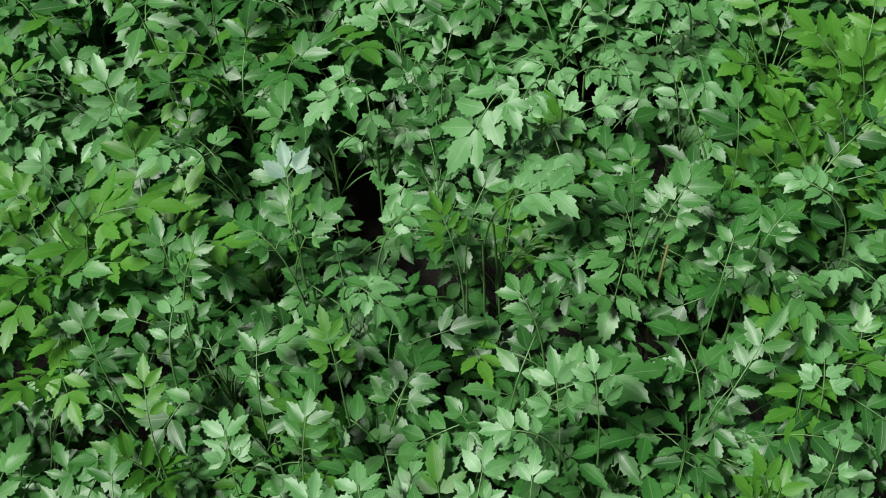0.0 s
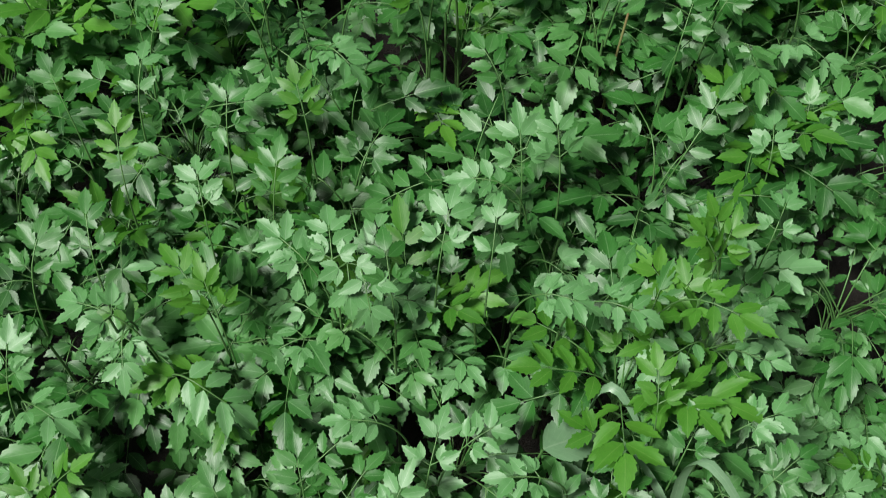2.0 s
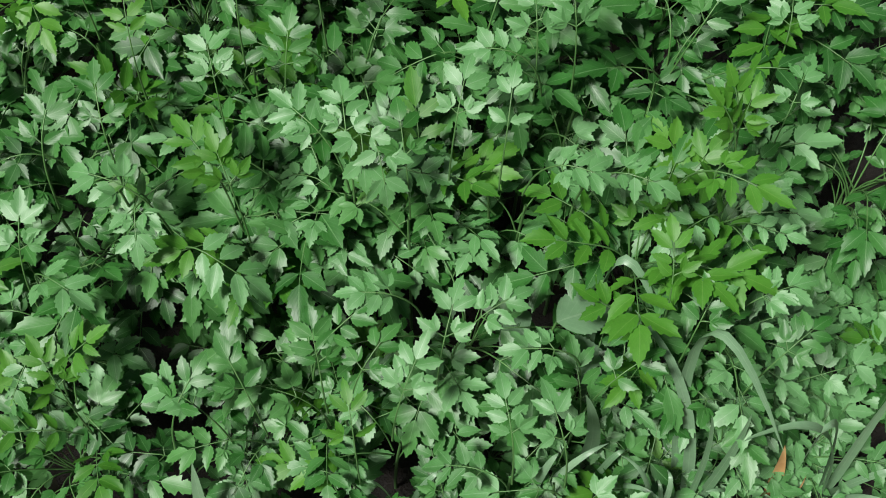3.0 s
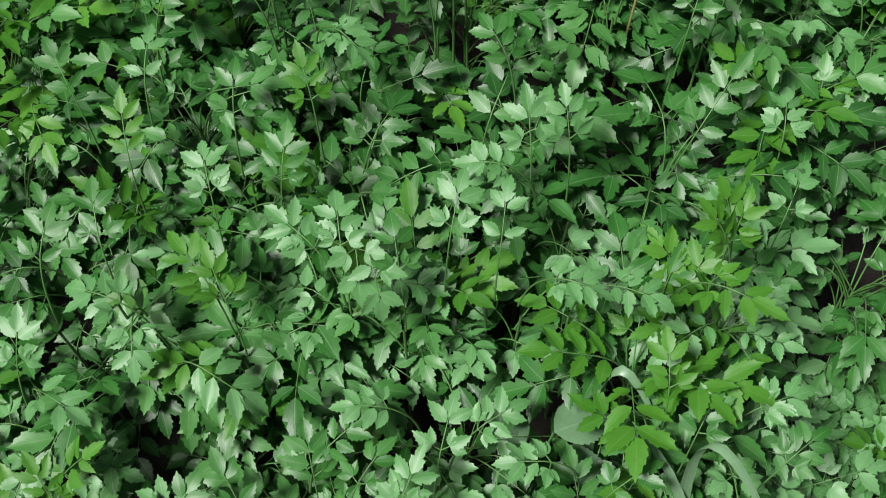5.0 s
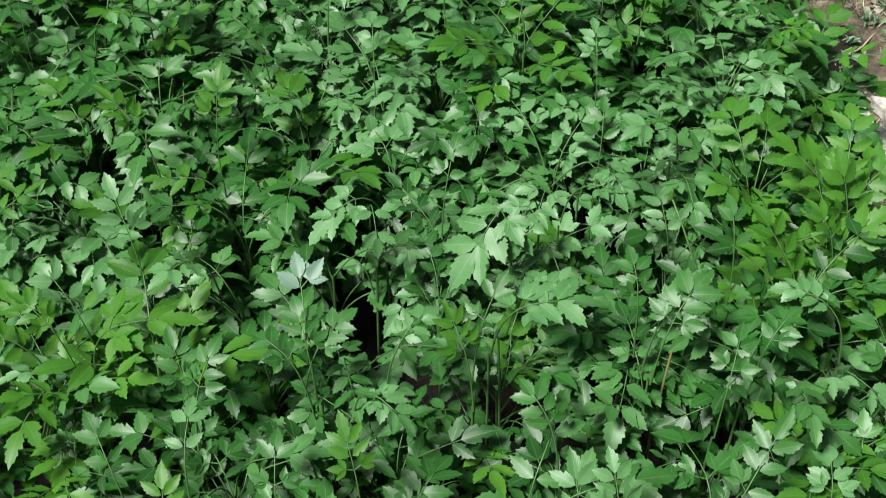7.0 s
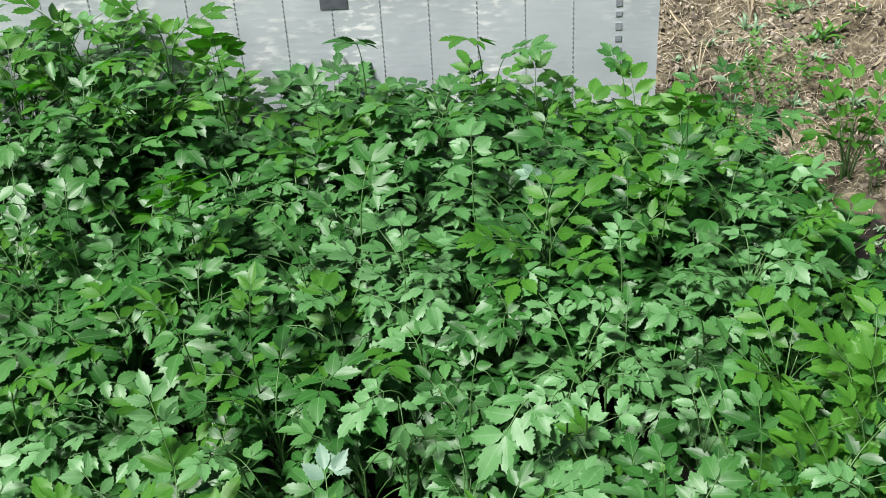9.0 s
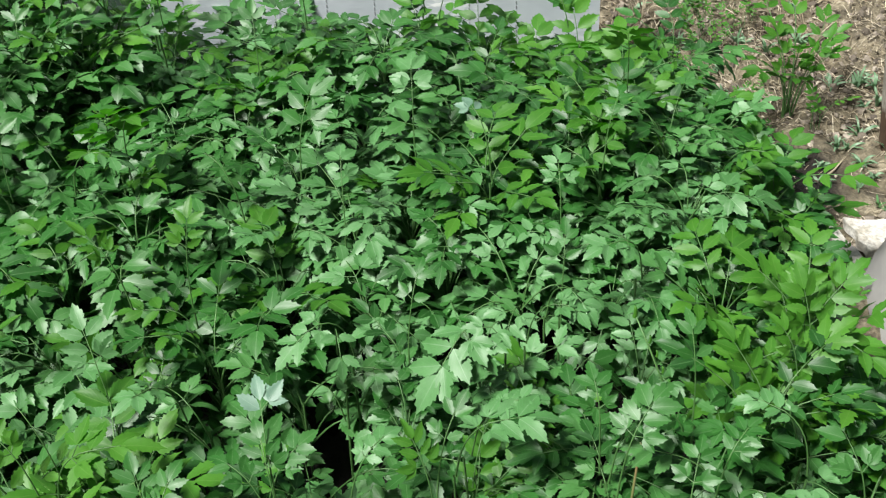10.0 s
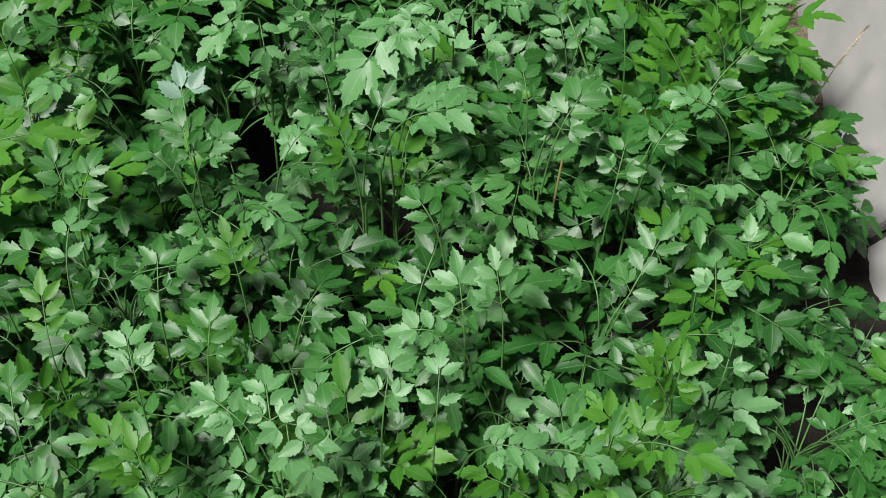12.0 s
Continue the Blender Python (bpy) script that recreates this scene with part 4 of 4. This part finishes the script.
for gx, gy, gh in ((0.06, 0.33, 0.24), (0.20, 0.33, 0.26), (0.28, 0.36, 0.22), (0.36, 0.31, 0.24), (0.47, 0.35, 0.20), (0.58, 0.36, 0.17), (0.10, 0.28, 0.2), (0.52, 0.30, 0.2)):
    tuft("grass_tuft", gx, gy, "thin pale green grass tuft at the bed's near edge", random_rows(near_rng, 6, gh, 0.09, 0.008), M_GRASS, 3)
weed_rng = random.Random(91)
WEEDS = [(0.76, 2.62), (0.93, 2.66), (1.02, 2.30), (0.72, 2.42), (0.64, 2.50), (1.10, 2.02), (1.00, 2.03), (1.13, 2.30), (0.90, 2.95), (0.98, 2.12), (1.14, 2.13), (0.86, 2.05), (0.95, 1.98), (0.69, 2.30), (0.78, 2.30), (0.82, 2.48),
         (0.62, 2.72), (0.72, 2.80), (0.85, 2.78), (1.00, 2.50), (1.06, 2.42), (0.58, 2.36)]
for gx, gy in WEEDS:
    for _ in range(3):
        wx, wy = gx + weed_rng.uniform(-0.06, 0.06), gy + weed_rng.uniform(-0.06, 0.06)
        if bed_distance(wx, wy) < 0.02:
            continue
        tuft("weed", wx, wy, "small low green weed on dry soil", random_rows(weed_rng, 10, weed_rng.uniform(0.015, 0.05), weed_rng.uniform(0.02, 0.045), 0.005), M_GRASS, 4, "weeds on the bank")
for gx, gy, gh in ((0.70, 2.36, 0.10), (0.62, 2.62, 0.12), (0.57, 2.45, 0.12), (0.80, 2.9, 0.1)):
    tuft("grass_tuft", gx, gy, "dry straw-coloured grass tuft on the bank", random_rows(near_rng, 7, gh, 0.07, 0.003), M_DRY, 5, "dry grass on the bank")


def rosette(x, y, count, size, mat, label, seed):
    """A low weed: toothed leaves spreading and rising from one crown."""
    rng = random.Random(seed)
    p = thing("weed", (x, y, lie(x, y) - 0.002), label, "weed", "broad weeds on the bank")
    for k in range(count):
        b = Build()
        long = size * rng.uniform(0.7, 1.2)
        rise = rng.uniform(15, 65)
        m = pose(0, 0, 0, rise, 0, k * 137 + rng.uniform(-20, 20))
        tube(b, [(0, 0, 0), m @ Vector((0, long * 0.35, 0))], 0.0012, 0.0008, 4, 1)
        leaflet(b, m @ Matrix.Translation((0, long * 0.3, 0)), long, long * 0.26, rng, 0.25, rng.uniform(0.3, 1.0), 0.5)
        part("leaf", b.mesh("leaf", [mat, M_STALK]), p)


for k, (wx, wy, wn_leaves, ws) in enumerate(((0.905, 2.91, 12, 0.055), (0.885, 2.94, 9, 0.045), (0.955, 2.79, 11, 0.055), (0.925, 2.78, 9, 0.045), (0.99, 2.80, 10, 0.05), (1.06, 2.86, 9, 0.04),
                                             (1.10, 2.20, 9, 0.045), (1.16, 2.06, 9, 0.05), (1.09, 1.98, 10, 0.04), (0.99, 1.94, 9, 0.035), (1.05, 1.93, 9, 0.035))):
    rosette(wx, wy, wn_leaves, ws * 0.72, M_YOUNG if k % 3 else M_DUSTY_SHEEN, "low broad-leaved green weed on the dry bank", 300 + k)
for k, (wx, wy) in enumerate(((0.78, 2.50), (0.82, 2.55), (0.75, 2.56), (0.84, 2.66), (0.77, 2.66), (0.72, 2.46), (0.66, 2.40), (0.60, 2.42), (0.85, 2.56))):
    bank_plant(wx, wy, 3, 0.42 + 0.06 * (k % 3), 800 + k, "thin yellow-green dropwort seedling on the bank")


# ---- litter of the bank ----
def spot_on_bank(rng):
    while True:
        x, y = rng.uniform(0.35, 1.45), rng.uniform(0.22, 3.25)
        if y > 1.5 or y < 0.42:
            if bed_distance(x, y) > 0.01 and not (y < 1.75 and 0.8 < x < 1.05) and (math.hypot(x - 0.89, y - 2.04) > 0.15 or rng.random() < 0.12):
                return x, y


def litter(name, label, category, count, seed, mat, make):
    rng = random.Random(seed)
    b = Build()
    for _ in range(count):
        make(b, rng, *spot_on_bank(rng))
    tagged(new(name, b.mesh(name, [mat], name != "soil_clods")), label, category, kind="stuff")


def straw(b, rng, x, y):
    a, l = rng.uniform(0, 6.28), rng.choice((0.010, 0.014, 0.02, 0.02, 0.03, 0.06)) * rng.uniform(0.7, 1.3)
    turn, r = rng.uniform(-0.08, 0.08), rng.choice((0.0004, 0.0005, 0.0006, 0.0008, 0.0011))
    pts, px, py = [], x, y
    for k in range(4):
        pts.append((px, py, lie(px, py) + r + 0.002 + (0.004 if k in (1, 2) else 0.0)))
        px, py = px + math.cos(a) * l / 3, py + math.sin(a) * l / 3
        a += turn
    tube(b, pts, r, r * 0.7, 4, 0)


def lump(size):
    def make(b, rng, x, y):
        r = size * rng.choice((0.3, 0.4, 0.4, 0.5, 0.5, 0.7, 0.7, 1.0, 1.6)) * rng.uniform(0.7, 1.3)
        c = Vector((x, y, lie(x, y) + r * 0.25))
        t = (1 + 5 ** 0.5) / 2
        ico = [(-1, t, 0), (1, t, 0), (-1, -t, 0), (1, -t, 0), (0, -1, t), (0, 1, t), (0, -1, -t), (0, 1, -t), (t, 0, -1), (t, 0, 1), (-t, 0, -1), (-t, 0, 1)]
        faces = [(0, 11, 5), (0, 5, 1), (0, 1, 7), (0, 7, 10), (0, 10, 11), (1, 5, 9), (5, 11, 4), (11, 10, 2), (10, 7, 6), (7, 1, 8),
                 (3, 9, 4), (3, 4, 2), (3, 2, 6), (3, 6, 8), (3, 8, 9), (4, 9, 5), (2, 4, 11), (6, 2, 10), (8, 6, 7), (9, 8, 1)]
        turn = Euler((rng.uniform(0, 6), rng.uniform(0, 6), rng.uniform(0, 6))).to_matrix()
        b.add([c + turn @ (Vector(v) * (r / 1.9 * rng.uniform(0.45, 1.35))) for v in ico], faces)
    return make


litter("straw_litter", "dry straw and plant scraps strewn over the bank", "straw", 9000, 31, M_DRY, straw)
litter("soil_clods", "brown crumbling clods of soil on the bank", "soil", 7500, 32, M_CLOD, lump(0.006))


def flake(b, rng, x, y):
    """A dry scrap of leaf, bent in the middle."""
    a, l, w = rng.uniform(0, 6.28), rng.uniform(0.004, 0.012), rng.uniform(0.0015, 0.004)
    u, v = Vector((math.cos(a), math.sin(a), rng.uniform(-0.3, 0.3))), Vector((-math.sin(a), math.cos(a), rng.uniform(-0.3, 0.3)))
    c = Vector((x, y, lie(x, y) + 0.005))
    b.add([c - u * l, c - v * w + Vector((0, 0, 0.002)), c + u * l, c + v * w + Vector((0, 0, 0.002)), c + Vector((0, 0, -0.001))], [(0, 1, 4), (1, 2, 4), (2, 3, 4), (3, 0, 4)])


litter("leaf_litter", "dry tan scraps of dead leaves over the soil", "leaf litter", 3000, 34, M_LITTER, flake)
litter("pebbles", "small grey and tan pebbles in the soil", "pebbles", 160, 33, M_STONE, lump(0.007))


# ---- single stalks and odd plants in the bed ----
def stalk_thing(name, label, category, points, r0, r1, mat):
    base = Vector(points[0])
    p = thing(name, base, label, category)
    b = Build()
    tube(b, [Vector(q) - base for q in points], r0, r1, 6, 0, True)
    part("stalk", b.mesh("stalk", [mat]), p)
    return p, base


stalk_thing("dropwort_stalk", "bare reddish-brown dropwort stalk standing in the bed", "stalk", [(0.335, 1.00, -0.03), (0.338, 1.01, 0.15), (0.342, 1.02, 0.26), (0.350, 1.035, 0.375)], 0.0026, 0.0014, M_REDSTALK)
bud_thing, bud_base = stalk_thing("flower_stalk", "thin green flower stalk with small unopened buds", "stalk", [(0.45, 1.20, -0.03), (0.445, 1.20, 0.15), (0.42, 1.22, 0.27), (0.395, 1.25, 0.33), (0.382, 1.275, 0.355)], 0.0022, 0.0012, M_STALK)
for bx, by, bz, br in ((0.380, 1.278, 0.36, 0.007), (0.398, 1.248, 0.336, 0.0045), (0.407, 1.238, 0.318, 0.004), (0.415, 1.226, 0.298, 0.004), (0.424, 1.218, 0.28, 0.004)):
    q = Vector((bx, by, bz)) - bud_base
    bud_build = Build()
    tube(bud_build, [q + Vector((0, 0, -br)), q + Vector((0.001, 0, -br * 0.3)), q + Vector((0.001, 0.001, br * 0.7)), q + Vector((0.0, 0.002, br * 1.6))], br * 0.5, br * 0.3, 7, 0, True)
    part("bud", bud_build.mesh("bud", [M_YOUNG]), bud_thing)
plume, plume_base = stalk_thing("dry_grass_stalk", "dry whitish grass plume leaning against the slab", "grass", [(0.80, 1.34, -0.02), (0.815, 1.35, 0.10), (0.835, 1.36, 0.17), (0.86, 1.37, 0.215)], 0.0014, 0.0008, M_DRY)
plume_build = Build()
plume_rng = random.Random(8)
for k in range(26):
    q = Vector((0.83, 1.357, 0.155)).lerp(Vector((0.862, 1.372, 0.222)), k / 25) - plume_base
    a = plume_rng.uniform(0, 6.28)
    tube(plume_build, [q, q + Vector((math.cos(a) * 0.004 + 0.004, math.sin(a) * 0.004, 0.008))], 0.0009, 0.0004, 3, 0)
part("plume", plume_build.mesh("plume", [M_DRY]), plume)


def broad_weed():
    p = thing("broad_leaf_weed", (0.20, 0.47, lie(0.20, 0.47)), "broad-leaved weed with large soft bluish-green leaves", "plant")
    rng = random.Random(12)
    for x, y, z, turn, tilt, size in ((0.03, 0.03, 0.27, -65, -12, 0.088), (0.035, 0.0, 0.245, -80, -18, 0.070), (0.0, 0.03, 0.22, 30, -10, 0.065)):
        b = Build()
        tip = Vector((x, y, z))
        tube(b, [(0, 0, 0), (x * 0.3, y * 0.3, z * 0.6), tip], 0.003, 0.0016, 5, 1)
        leaflet(b, Matrix.Translation(tip) @ pose(0, 0, 0, tilt, 0, turn), size, size * 0.62, rng, 0.15, 0.5, -1.0, 12)
        part("leaf", b.mesh("leaf", [M_GRASS, M_STALK]), p)


broad_weed()
M_WITHERED = simple("withered_leaf", [(0.3, (0.28, 0.13, 0.04)), (0.7, (0.42, 0.27, 0.11))], 30.0, 0.7)
tuft("withered_leaf", 0.505, 0.335, "curled orange-brown withered leaf among the grass", [((0.0, 0.02, 0.10), (-0.01, 0.05, 0.19), 0.02, 0.3), ((0.02, 0.0, 0.08), (0.03, 0.03, 0.13), 0.015, 0.8)], M_WITHERED, 9, "withered leaves")
# long dry stalks lying on the bank
for stick_ends in (((1.045, 2.96), (1.13, 2.80)), ((0.60, 2.94), (0.65, 2.80)), ((1.03, 2.64), (1.10, 2.70)), ((0.80, 2.76), (0.90, 2.82)), ((0.70, 2.64), (0.62, 2.60)),
                   ((1.06, 2.28), (1.20, 2.24)), ((0.90, 2.02), (0.97, 2.10)), ((0.93, 2.36), (0.98, 2.50))):
    (ax, ay), (ex, ey) = stick_ends
    stick_points = [(ax + (ex - ax) * q, ay + (ey - ay) * q, lie(ax + (ex - ax) * q, ay + (ey - ay) * q) + 0.005) for q in (0.0, 0.25, 0.5, 0.75, 1.0)]
    stalk_thing("dry_stalk", "long pale dry stalk lying on the bank", "stalk", stick_points, 0.0026, 0.0016, M_DRY)
stalk_thing("dry_stalk", "thin bare upright stem standing on the bank", "stalk", [(0.675, 2.66, lie(0.675, 2.66)), (0.68, 2.66, 0.12), (0.674, 2.67, 0.20)], 0.0016, 0.0008, M_LITTER)
